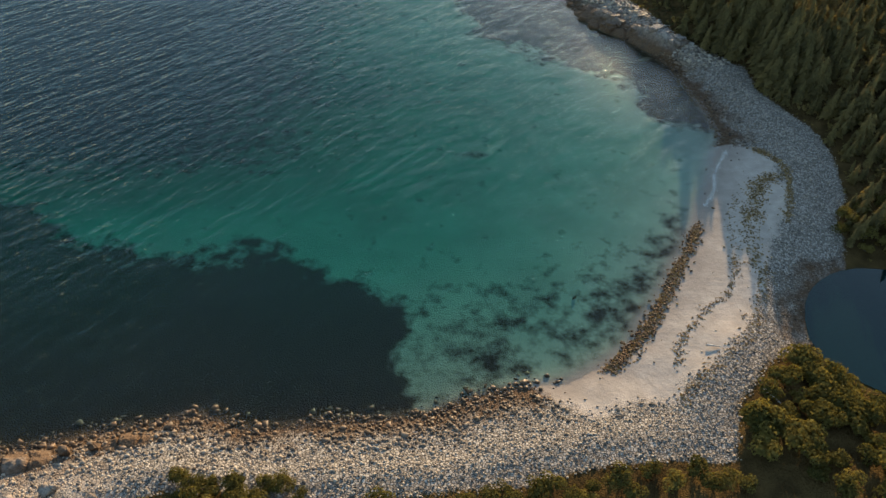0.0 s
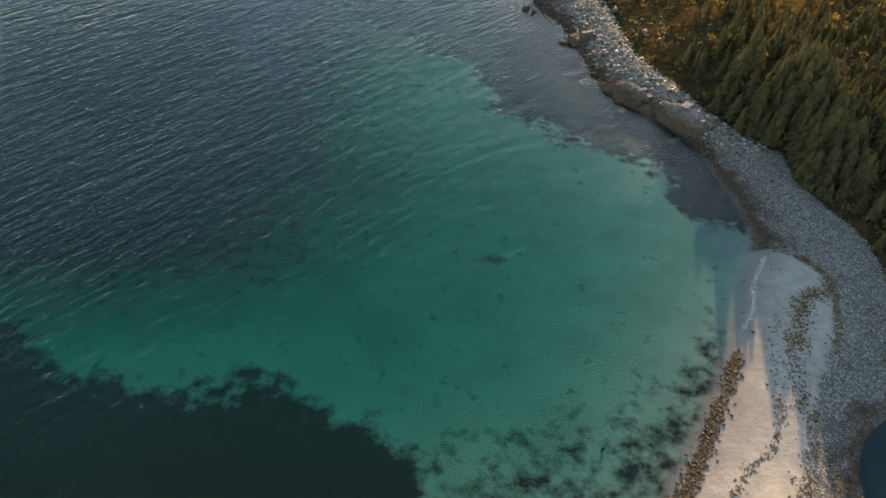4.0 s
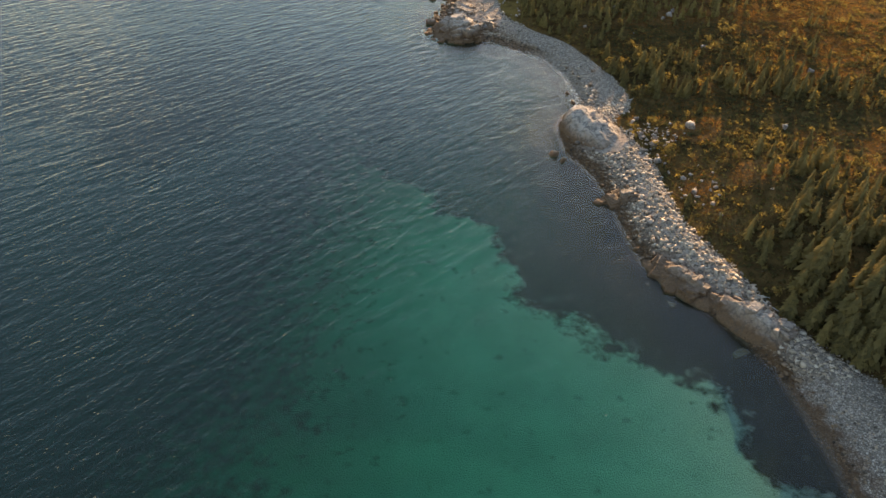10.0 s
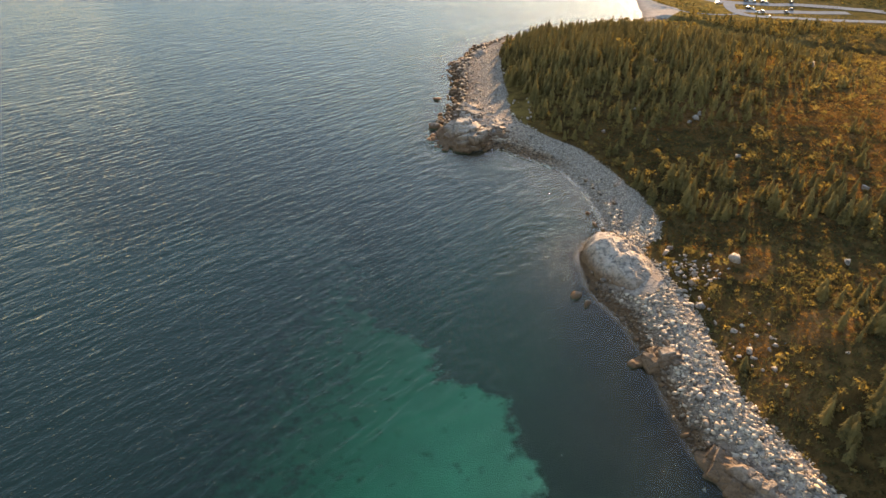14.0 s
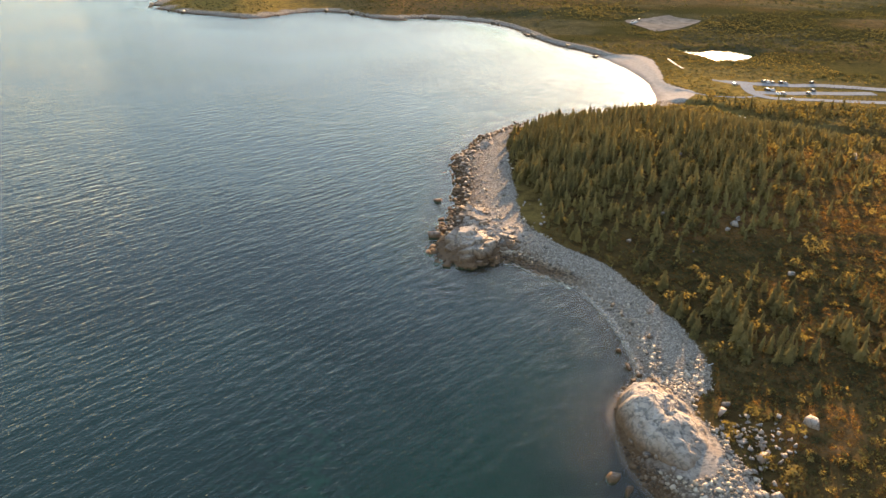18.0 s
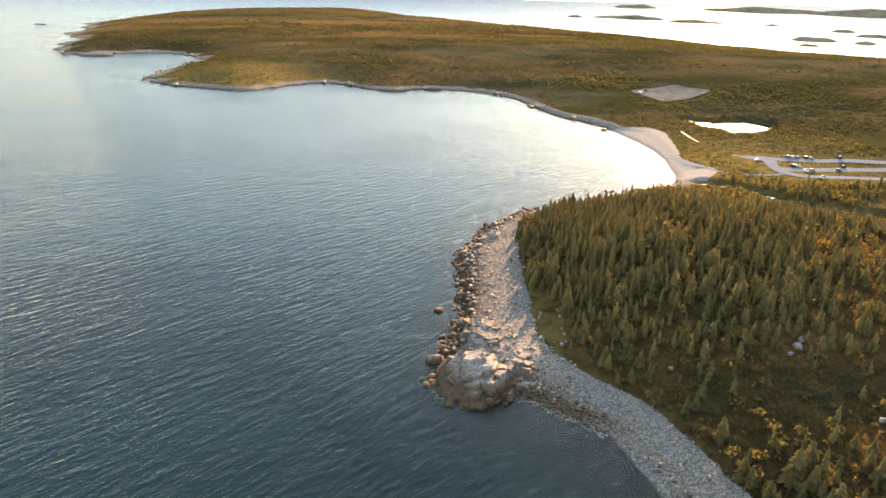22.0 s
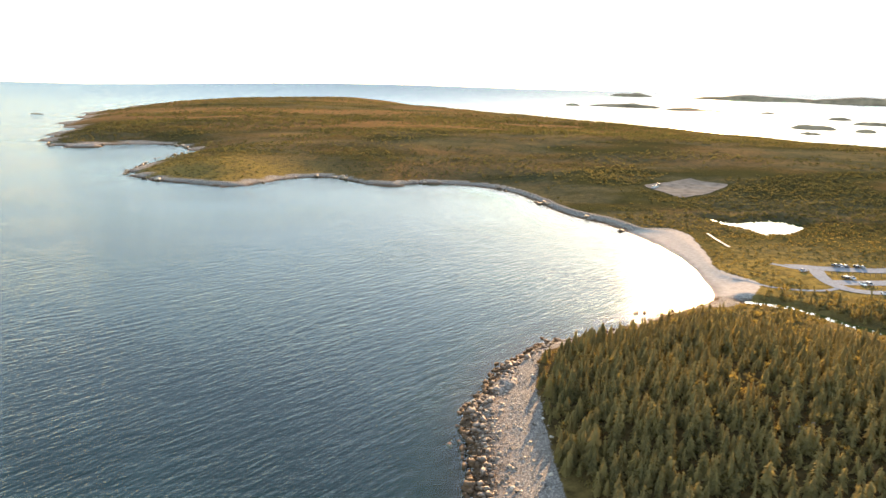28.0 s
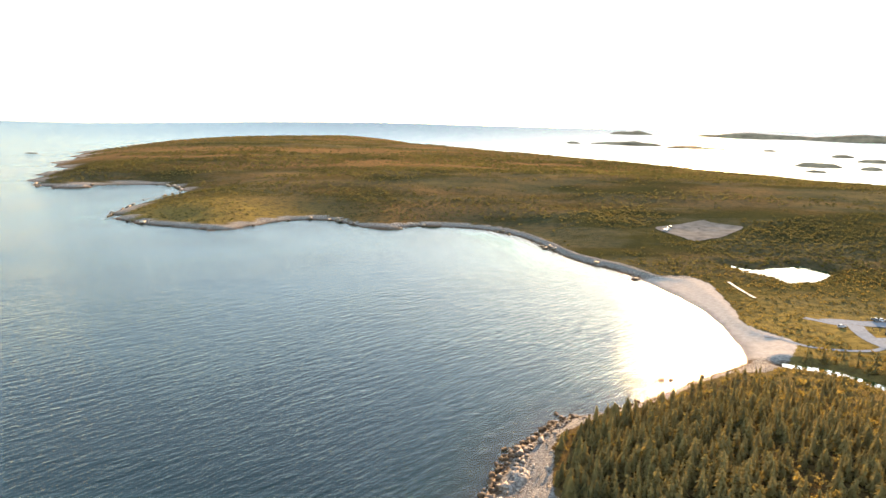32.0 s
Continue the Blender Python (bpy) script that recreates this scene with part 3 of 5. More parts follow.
spread = np.array([[[184, 834]]]) * (1 - out) + rim * out
pit = sheet("clearing", spread[..., 0], spread[..., 1], lie(spread[..., 0], spread[..., 1])[0] + 0.3, {}, M_SOIL)
tagged(pit, "bare pale gravel clearing among the bushes", "clearing", kind="structure")


# ---- helpers for things ----
def mesh_of(name, verts, faces, mat, tone=None, smooth_faces=False):
    me = bpy.data.meshes.new(name)
    verts, faces = np.asarray(verts, np.float32), np.asarray(faces, np.int32)
    w = faces.shape[1]
    me.vertices.add(len(verts))
    me.vertices.foreach_set("co", verts.ravel())
    me.loops.add(faces.size)
    me.loops.foreach_set("vertex_index", faces.ravel())
    me.polygons.add(len(faces))
    me.polygons.foreach_set("loop_start", np.arange(len(faces), dtype=np.int32) * w)
    if smooth_faces:
        me.polygons.foreach_set("use_smooth", np.ones(len(faces), bool))
    me.update(calc_edges=True)
    if tone is not None:
        me.attributes.new("tone", "FLOAT", "POINT").data.foreach_set("value", np.broadcast_to(np.asarray(tone, np.float32), len(verts)).copy())
    me.materials.append(mat)
    return me


def part(name, data, parent, label="", at=None):
    ob = new(name, data)
    ob.parent = parent
    if at is not None:
        ob.matrix_basis = at
    return tagged(ob, label)


def from_bm(name, bm, mat, flat=False):
    me = bpy.data.meshes.new(name)
    bm.to_mesh(me)
    bm.free()
    me.materials.append(mat)
    if not flat:
        me.polygons.foreach_set("use_smooth", np.ones(len(me.polygons), bool))
    return me


def strewn(name, mat, shapes, spots, label, category):
    """One joined mesh of many small pieces that nobody could count. spots: rows of x, y, z, size, turn, tone."""
    spots = np.asarray(spots, float)
    pick = rng.integers(0, len(shapes), len(spots))
    vs, fs, ts, base = [], [], [], 0
    for s, (v, f) in enumerate(shapes):
        rows = spots[pick == s]
        if not len(rows):
            continue
        c, n = np.cos(rows[:, 4])[:, None], np.sin(rows[:, 4])[:, None]
        x = (v[:, 0] * c - v[:, 1] * n) * rows[:, 3:4] + rows[:, 0:1]
        y = (v[:, 0] * n + v[:, 1] * c) * rows[:, 3:4] + rows[:, 1:2]
        z = v[:, 2] * rows[:, 3:4] + rows[:, 2:3]
        vs.append(np.stack([x, y, z], -1).reshape(-1, 3))
        fs.append((f[None] + (base + np.arange(len(rows)) * len(v))[:, None, None]).reshape(-1, 3))
        ts.append(np.repeat(rows[:, 5], len(v)))
        base += len(rows) * len(v)
    me = mesh_of(name, np.concatenate(vs), np.concatenate(fs), mat, np.concatenate(ts))
    return tagged(new(name, me), label, category, kind="stuff")


def ico(level):
    bm = bmesh.new()
    bmesh.ops.create_icosphere(bm, subdivisions=level, radius=1.0)
    v = np.array([p.co[:] for p in bm.verts])
    f = np.array([[p.index for p in q.verts] for q in bm.faces])
    bm.free()
    return v, f


def stone_shape(seed, level=1, flat=0.62, rough=0.22, cuts=5, deep=(0.55, 0.85)):
    r = np.random.default_rng(seed)
    v, f = ico(level)
    for _ in range(cuts):                                # facets: planes cut the ball
        d = r.normal(size=3)
        d /= np.linalg.norm(d)
        cut = r.uniform(*deep)
        over = v @ d - cut
        v = v - np.where(over > 0, over, 0)[:, None] * d * 0.97
    v = v * (1 + r.normal(0, rough * 0.35, (len(v), 1)))
    v = v * np.array([1.0, r.uniform(0.62, 0.95), flat * r.uniform(0.75, 1.25)])
    return v, f


def shard_shape(seed, corners=13, flat=0.55):
    """An angular broken block: the hull of points on a box's skin."""
    r = np.random.default_rng(seed)
    p = r.uniform(-1, 1, (corners, 3))
    p = p / np.abs(p).max(1, keepdims=True) * r.uniform(0.82, 1.0, (corners, 1))
    bm = bmesh.new()
    verts = [bm.verts.new(q) for q in p * np.array([1.0, r.uniform(0.6, 0.9), flat * r.uniform(0.7, 1.3)])]
    hull = bmesh.ops.convex_hull(bm, input=verts)
    bmesh.ops.delete(bm, geom=[g for g in hull["geom_interior"] if isinstance(g, bmesh.types.BMVert)], context="VERTS")
    bm.verts.index_update()
    bmesh.ops.triangulate(bm, faces=bm.faces[:])
    v = np.array([q.co[:] for q in bm.verts])
    f = np.array([[q.index for q in g.verts] for g in bm.faces])
    bm.free()
    return v, f


def scatter(n, x0, x1, y0, y1):
    return rng.uniform(x0, x1, n), rng.uniform(y0, y1, n)


# ---- rock outcrops ----
def outcrop(name, cx, cy, rx, ry, turn, high, seed, label, sharp=1.0, mat=None, lean=(0.22, 0.14), round_off=(2.2, 0.85)):
    """A dome of jointed granite with steps and cracks, sunk into the ground."""
    rings, spokes = 40, 96
    a = np.linspace(0, 2 * math.pi, spokes, endpoint=False)
    r = np.linspace(0, 1, rings)[1:]
    rr, aa = np.meshgrid(r, a, indexing="ij")
    edge = 1 + 0.28 * (fractal(np.cos(aa) * 2 + 9, np.sin(aa) * 2 + 9, 1.0, seed, 3) - 0.5)
    u, v = rr * np.cos(aa) * rx * edge, rr * np.sin(aa) * ry * edge
    c, s = math.cos(radians(turn)), math.sin(radians(turn))
    x, y = cx + u * c - v * s, cy + u * s + v * c
    dome = np.clip(1 - rr ** round_off[0], 0, 1) ** round_off[1]
    lump = fractal(x, y, 5.5, seed + 3, 5)
    tilt = lean[0] * (u / rx) + lean[1] * (v / ry)
    step = np.floor((lump + tilt) * 6) / 6
    h = high * dome * (0.42 + 0.75 * (0.45 * lump + 0.55 * step) + tilt * 0.5)
    groove = np.abs(np.sin((u * 0.9 + 1.6 * fractal(x, y, 4, seed + 5, 2)) * 1.25)) < 0.16
    h = h - groove * 0.28 * sharp * dome + (fractal(x, y, 1.8, seed + 8, 4) - 0.5) * 1.15 * sharp * np.sqrt(dome)
    base = np.minimum(lie(x, y)[0], 1.2)
    z = np.where(rr > 0.93, base - 0.8, np.maximum(base - 0.3, -0.3) + h)
    verts = np.concatenate([[[cx, cy, max(0.2, float(np.mean(base[0]))) + high * 0.85]], np.stack([x, y, z], -1).reshape(-1, 3)])
    faces = [(0, 1 + j, 1 + (j + 1) % spokes) for j in range(spokes)]
    for i in range(rings - 2):
        for j in range(spokes):
            p, q, k, m = 1 + i * spokes + j, 1 + i * spokes + (j + 1) % spokes, 1 + (i + 1) * spokes + j, 1 + (i + 1) * spokes + (j + 1) % spokes
            faces += [(p, k, m), (p, m, q)]
    return tagged(new(name, mesh_of(name, verts, faces, mat or M_ROCK)), label, "rock")


def slab_shape(seed):
    """A jointed block of granite: a skewed box with chamfered edges, about two units long."""
    r = np.random.default_rng(seed)
    bm = bmesh.new()
    bmesh.ops.create_cube(bm, size=2.0)
    for p in bm.verts:
        p.co = Vector((p.co.x * 1.0, p.co.y * 0.66, p.co.z * 0.5)) + Vector(r.uniform(-0.2, 0.2, 3))
    bmesh.ops.bevel(bm, geom=bm.edges[:], offset=0.11, segments=1, affect="EDGES")
    bmesh.ops.triangulate(bm, faces=bm.faces[:])
    return from_bm("slab", bm, M_KNOLL, True)


SLABS = [slab_shape(700 + i) for i in range(9)]


def jointed(rock, n, reach, size, turn, seed, rise=0.1):
    """Lays slabs over an outcrop, along its joints, each resting in the surface."""
    r = np.random.default_rng(seed)
    co = np.empty(len(rock.data.vertices) * 3, np.float32)
    rock.data.vertices.foreach_get("co", co)
    co = co.reshape(-1, 3)
    centre = co[0]
    wide = np.abs(co[:, :2] - centre[:2]).max(0)
    for _ in range(n):
        a, q = r.uniform(0, 2 * math.pi), math.sqrt(r.random()) * reach
        x, y = centre[0] + wide[0] * q * math.cos(a), centre[1] + wide[1] * q * math.sin(a)
        z = co[np.argmin((co[:, 0] - x) ** 2 + (co[:, 1] - y) ** 2), 2]
        s = size * r.uniform(0.55, 1.25)
        side = turn + (90 if r.random() < 0.3 else 0) + r.normal(0, 9)
        tip = -22 * q
        part("slab", SLABS[r.integers(9)], rock, "", pose(x, y, z + rise * s, tip * math.sin(a) * -1 + r.normal(0, 4), tip * math.cos(a) * -1 + r.normal(0, 4), side) @ Matrix.Scale(s, 4))


outcrop("rock_outcrop", 45.4, 209.5, 8.8, 14.5, 18, 6.4, 3, "smooth pale granite dome sloping into the sea", 0.7, M_KNOLL, (-0.35, 0.3), (2.2, 0.75))
knoll = outcrop("rock_outcrop", 3.6, 291, 10.5, 10, 20, 6.4, 14, "pinkish granite knoll at the end of the point", 2.2, M_KNOLL, (0.1, 0.2), (1.5, 1.05))
jointed(knoll, 46, 0.92, 2.5, 70, 2, -0.30)
spur = outcrop("rock_outcrop", 3.5, 283.5, 4.5, 5.5, -10, 3.6, 17, "brown granite spur below the knoll", 1.6, M_KNOLL, (0.1, 0.1), (1.6, 1.0))
jointed(spur, 12, 0.8, 1.8, 80, 8, -0.28)
ledges = outcrop("rock_outcrop", 13, 297, 7.5, 8, 40, 2.8, 21, "cracked pale granite slabs behind the knoll", 1.6)
jointed(ledges, 44, 0.95, 1.6, 60, 3, -0.14)
ridge = outcrop("rock_outcrop", 5.5, 313, 5.5, 10, 10, 3.2, 33, "broken granite ridge above the shore", 1.5)
jointed(ridge, 34, 0.98, 1.7, 75, 4, -0.14)
long_ledge = outcrop("rock_outcrop", 68.2, 126.5, 5.4, 12, 42, 4.0, 41, "long brown and grey granite slab along the waterline", 1.8, M_KNOLL, (-0.1, 0.1), (2.0, 0.9))
jointed(long_ledge, 34, 0.92, 1.5, 46, 5, -0.22)
low_ledge = outcrop("rock_outcrop", 55.8, 139.5, 4.0, 11, 36, 3.2, 52, "low weed-stained granite ledge at the water", 1.8, M_KNOLL, (-0.1, 0.1), (1.8, 0.95))
jointed(low_ledge, 30, 0.95, 1.4, 50, 6, -0.2)
flat_ledge = outcrop("rock_outcrop", 49, 173.5, 3.4, 6, -65, 2.2, 63, "low granite ledge among loose blocks", 1.3, M_KNOLL)
jointed(flat_ledge, 12, 0.9, 1.9, 22, 7, -0.2)
outcrop("rock_outcrop", 8, 400, 5, 8, -20, 2.6, 71, "pink granite ledge near the tip of the wood", 1.3)
outcrop("rock_outcrop", -42, 1, 6, 3.5, 15, 1.3, 84, "brown granite ledge beside the stone beach", 1.3, M_KNOLL)
outcrop("rock_outcrop", -30, 5.5, 5, 2.2, 10, 0.9, 95, "low brown granite slab awash at the beach", 1.0, M_KNOLL)
outcrop("rock_outcrop", -86, 826, 16, 7, 0, 3.2, 103, "dark ledge on the far shore of the bay")
outcrop("rock_outcrop", -46, 849, 9, 5, 0, 3.4, 111, "dark ledge on the far shore of the bay")
outcrop("rock_outcrop", -500, 1052, 22, 14, 30, 5, 124, "pale ledges at the tip of the headland")

# ---- boulders, each a thing ----
BOULDERS = [mesh_of("boulder", *(stone_shape(200 + i, 2, 0.85, 0.03, 14, (0.28, 0.6)) if i % 2 else shard_shape(200 + i, 20, 0.8)), M_ROCK) for i in range(14)]


BROWN_BOULDERS = [mesh_of("boulder", *stone_shape(230 + i, 3, 0.8, 0.03, 14, (0.3, 0.65)), M_KNOLL) for i in range(5)]


def boulder(x, y, size, label, group, sink=0.3, shapes=BOULDERS):
    z = float(lie(np.array([x]), np.array([y]))[0][0])
    ob = new("boulder", shapes[rng.integers(len(shapes))])
    ob.matrix_basis = pose(x, y, max(z, -0.9) + size * (0.62 - sink), rng.uniform(-12, 12), rng.uniform(-12, 12), rng.uniform(0, 360)) @ Matrix.Scale(size, 4)
    return tagged(ob, label, "boulder", group)


for x, y, s in ((-8, 332, 1.7), (-6, 314, 1.2), (-7.5, 363, 1.0), (-7, 300, 2.4), (6, 420, 2.0), (10, 403, 2.2), (41, 239, 1.4), (42, 232, 1.1),
                (35, 192, 1.8), (33, 195, 1.5), (42, 171, 1.2), (71, 485, 2.0), (67, 484, 1.4), (84, 490, 2.2), (24, 447, 1.8), (-2, 364, 1.3),
                (13, 14.5, 0.7), (15.5, 15.5, 0.6), (20, 17, 0.5), (31, 34, 0.7)):
    boulder(x, y, s, "dark wet boulder standing in the sea", "boulders in the sea", 0.35)
for x, y, s in ((57, 196, 1.5), (73, 208, 1.6), (57.5, 213, 1.2), (58.5, 206, 1.1), (66, 174, 0.9), (70, 174, 0.8), (152, 367, 1.8), (62, 203, 1.2),
                (60, 208, 1.0), (63, 207, 0.9), (66, 205, 0.8), (61, 200, 1.3), (64, 199, 0.9), (68, 203, 1.0), (60, 190, 1.1), (62, 184, 0.9),
                (59, 216, 0.9), (69, 168, 0.7), (65, 181, 0.8), (98, 205, 1.0), (120, 245, 1.1)):
    boulder(x, y, s, "pale lichen-covered boulder lying on the heath", "boulders on the heath", 0.25)
for x, y, s in ((-46, 0, 2.0), (-39, -5, 2.2), (-35, -3, 1.5), (-43, -7, 2.4), (-33, 4, 1.0), (-30, -4, 1.1), (-36, 3, 1.3)):
    boulder(x, y, s, "large brown granite boulder on the stone beach", "boulders of the first beach", 0.3, BROWN_BOULDERS)
for i in range(34):
    a = radians(rng.uniform(120, 330))
    boulder(3.6 + 11.3 * math.cos(a) + rng.normal(0, 0.9), 290 + 10.6 * math.sin(a) + rng.normal(0, 0.9), rng.uniform(0.7, 1.6), "dark brown weed-stained boulder at the foot of the knoll", "boulders of the rocky shore", 0.3)
placed = 0
while placed < 215:
    i = rng.integers(0, len(SHORE) - 1)
    px, py = SHORE[i] + (SHORE[i + 1] - SHORE[i]) * rng.random()
    if not (115 < py < 455 and px < 80):
        continue
    px, py = px + rng.normal(1.5, 3.4), py + rng.normal(0, 2.5)
    zz, s1, e1, rk1 = (float(v[0]) for v in lie(np.array([px]), np.array([py])))
    cove_beach = 228 < py < 282
    if e1 > 0.5 or s1 < -1.8 or (cove_beach and rng.random() < 0.8) or (py < 130 and rng.random() < 0.7):
        continue
    near_water = s1 < 3.5
    boulder(px, py, rng.uniform(0.4, 0.85) * (1.5 if rng.random() < 0.12 else 1), "brown weed-stained boulder at the waterline" if near_water else "pale grey granite boulder on the stony shore", "boulders of the rocky shore")
    placed += 1

for _ in range(16):
    boulder(rng.uniform(20, 29), rng.uniform(300, 330), rng.uniform(0.35, 0.7), "pale stone lying in the grass strip", "stones in the grass", 0.2)
for px, py, s in ((66, 309, 1.4), (68, 311, 1.1), (64, 308, 0.8), (86, 300, 1.3), (88, 303, 1.5), (83, 297, 0.8), (50, 300, 1.0), (53, 294, 0.8), (92, 270, 0.9), (78, 352, 1.6), (82, 355, 1.2), (70, 285, 0.6)):
    boulder(px, py, s, "pale lichen-covered boulder lying on the heath", "boulders on the heath", 0.15)

# ---- loose stones ----
PEBBLES = [stone_shape(500 + i, 1, 0.66, 0.2) for i in range(12)]
BLOCKS = [shard_shape(600 + i, 11 + i % 5, 0.45 + 0.04 * (i % 6)) for i in range(16)]


def stones(name, n, box, rule, label, shapes=None):
    x, y = scatter(n, *box)
    z, s, e, rk = lie(x, y)
    size = rule(x, y, z, s, e, rk)
    keep = size > 0
    x, y, z, size = x[keep], y[keep], z[keep], size[keep]
    strewn(name, M_STONE, shapes or PEBBLES, np.stack([x, y, z + size * 0.18, size, rng.uniform(0, 7, len(x)), rng.random(len(x))], 1), label, "stones")


def beach_rule(x, y, z, s, e, rk):
    sand = inside_by(SAND, x, y)
    ok = (e < 0.6) & (s > -1.8) & (rng.random(len(x)) < 0.02 + 0.98 * smooth(1.5, -2.5, sand + (fractal(x, y, 6, 67, 3) - 0.5) * 4))
    big = rng.random(len(x)) ** 3
    return np.where(ok, 0.10 + 0.12 * rng.random(len(x)) + 0.30 * big * smooth(14, 0, s), 0)


def rubble_rule(x, y, z, s, e, rk):
    ok = (e < 1.0) & (s > -0.9) & (rng.random(len(x)) < 0.25 + rk) & (hump(x, y, 44.8, 208.5, 7.6, 12.5, 18) < 0.5)
    return np.where(ok, 0.09 + 0.19 * rng.random(len(x)) ** 2 + 0.55 * rng.random(len(x)) ** 8, 0)


stones("beach_stones", 16000, (-60, 60, -14, 26), beach_rule, "rounded grey and tan beach stones")
stones("waterline_stones", 2600, (-60, 27, -6, 24), lambda x, y, z, s, e, rk: np.where((s > -3.2) & (s < 3.5) & (rng.random(len(x)) < 0.8), 0.16 + 0.42 * rng.random(len(x)) ** 3, 0), "brown wet stones along the waterline", BLOCKS)
stones("beach_stones", 9000, (44, 94, 10, 122), beach_rule, "rounded grey beach stones behind the sand")
stones("shore_rubble", 42000, (28, 82, 112, 226), rubble_rule, "angular pale granite blocks and rubble", BLOCKS)
stones("beach_stones", 7000, (10, 64, 222, 300), beach_rule, "pale rounded stones of the small cove")
stones("shore_rubble", 9000, (-10, 30, 278, 452), rubble_rule, "grey granite blocks along the wooded point", BLOCKS)
stones("cove_blocks", 1500, (42, 62, 222, 262), lambda x, y, z, s, e, rk: np.where((e < 0.5) & (s > 1) & (fractal(x, y, 7, 201, 2) > 0.5), 0.2 + 0.5 * rng.random(len(x)) ** 3, 0), "pale angular blocks on the small cove's beach", BLOCKS)
foot = rng.uniform(286, 446, 420)
foot_x = np.interp(foot, [286, 294, 306, 322, 350, 381, 398, 416, 430, 446], [-1, -4, -5, -2, -1, -4, 3, 8, 18, 27]) + rng.uniform(-2.6, 5.2, 420)
foot, foot_x = foot[(foot > 300) | (foot_x < 0)], foot_x[(foot > 300) | (foot_x < 0)]
big = rng.uniform(0.5, 1.1, len(foot)) * np.where(rng.random(len(foot)) < 0.12, 1.5, 1)
strewn("shore_boulders", M_ROCK, [shard_shape(640 + i, 16, 0.75) for i in range(10)], np.stack([foot_x, foot, np.maximum(lie(foot_x, foot)[0], -0.6) + big * 0.25, big, rng.uniform(0, 7, len(foot)), rng.random(len(foot))], 1), "dark brown weed-stained boulders at the foot of the point", "boulders")
heath_x, heath_y = np.concatenate([rng.normal(62, 3.5, 60), rng.normal(58, 2.5, 40), rng.normal(69, 4, 25)]), np.concatenate([rng.normal(207, 3, 60), rng.normal(196, 6, 40), rng.normal(176, 7, 25)])
strewn("heath_stones", M_ROCK, BLOCKS, np.stack([heath_x, heath_y, lie(heath_x, heath_y)[0] + 0.15, rng.uniform(0.25, 0.75, 125), rng.uniform(0, 7, 125), rng.random(125)], 1), "pale loose stones lying on the brown heath", "stones")
stones("wet_cobbles", 2600, (14, 36, 268, 292), lambda x, y, z, s, e, rk: np.where((s > -3.5) & (s < 3.2) & (hump(x, y, 23.5, 280, 9, 5, -45) > 0.3), 0.25 + 0.35 * rng.random(len(x)), 0), "patch of brown weed-covered cobbles in the cove", BLOCKS)
stones("far_shore_stones", 60000, (-560, 110, 660, 1130), lambda x, y, z, s, e, rk: np.where((s > -4) & (s < 5) & (rng.random(len(x)) < 0.35 * fractal(x, y, 40, 211, 2)), 0.6 + 2.2 * rng.random(len(x)) ** 4, 0), "dark stones along the far shore", BLOCKS[:3])
stones("shore_rubble", 2500, (20, 112, 440, 508), rubble_rule, "dark stones along the edge of the wood")


# ---- spruces ----
def spruce_shape(seed, tiers, spokes, wide=0.23, lean=0.03):
    """A crown of drooping sprays round a slim core, one unit high. Returns crown and core."""
    r = np.random.default_rng(seed)
    v, f = [], []
    for i in range(tiers):
        t = (i + r.uniform(-0.2, 0.2)) / tiers
        z0 = 0.10 + 0.88 * t
        reach = wide * (1 - t) ** 0.62 * r.uniform(0.7, 1.2) + 0.012
        for j in range(spokes):
            a = 2 * math.pi * (j + r.uniform(-0.35, 0.35)) / spokes + i * 1.3
            q = reach * r.uniform(0.55, 1.3)
            d, n = np.array([math.cos(a), math.sin(a)]), np.array([-math.sin(a), math.cos(a)])
            w = q * r.uniform(0.20, 0.34) + 0.005
            ox = lean * z0
            b = len(v)
            v += [(ox, 0, z0 + 0.05), (*(d * q * 0.55 + n * w + (ox, 0)), z0 - 0.01 + q * 0.05), (*(d * q + (ox, 0)), z0 - q * r.uniform(0.15, 0.5)), (*(d * q * 0.55 - n * w + (ox, 0)), z0 - 0.01 + q * 0.05)]
            f += [(b, b + 1, b + 2), (b, b + 2, b + 3)]
    b = len(v)
    v += [(wide * 0.42 * math.cos(k * 1.2566), wide * 0.42 * math.sin(k * 1.2566), 0.1) for k in range(5)] + [(lean, 0, 1.03)]
    f += [(b + k, b + (k + 1) % 5, b + 5) for k in range(5)]
    return np.array(v), np.array(f)


def bush_shape(seed, leaves, flat=0.8, size=0.30):
    """A mound of leaf sprays with gaps and an uneven outline, about two units wide."""
    r = np.random.default_rng(seed)
    v, f = [], []
    lobes = [(r.uniform(-0.5, 0.5), r.uniform(-0.5, 0.5), r.uniform(0.25, 0.75) * flat, r.uniform(0.35, 0.62)) for _ in range(6)]
    for _ in range(leaves):
        cx, cy, cz, rad = lobes[r.integers(6)]
        d = r.normal(size=3)
        d[2] = abs(d[2]) * 0.9 + 0.05
        d /= np.linalg.norm(d)
        p = np.array([cx, cy, cz]) + d * rad * r.uniform(0.75, 1.08) * np.array([1, 1, flat])
        t1 = np.cross(d, r.normal(size=3))
        t1 /= np.linalg.norm(t1) + 1e-9
        t2 = np.cross(d, t1)
        s = size * r.uniform(0.5, 1.1)
        b = len(v)
        v += [p + t1 * s, p - t1 * s * 0.5 + t2 * s * 0.7 - d * s * 0.2, p - t1 * s * 0.5 - t2 * s * 0.7 + d * s * 0.35]
        f.append((b, b + 1, b + 2))
    return np.array(v), np.array(f)


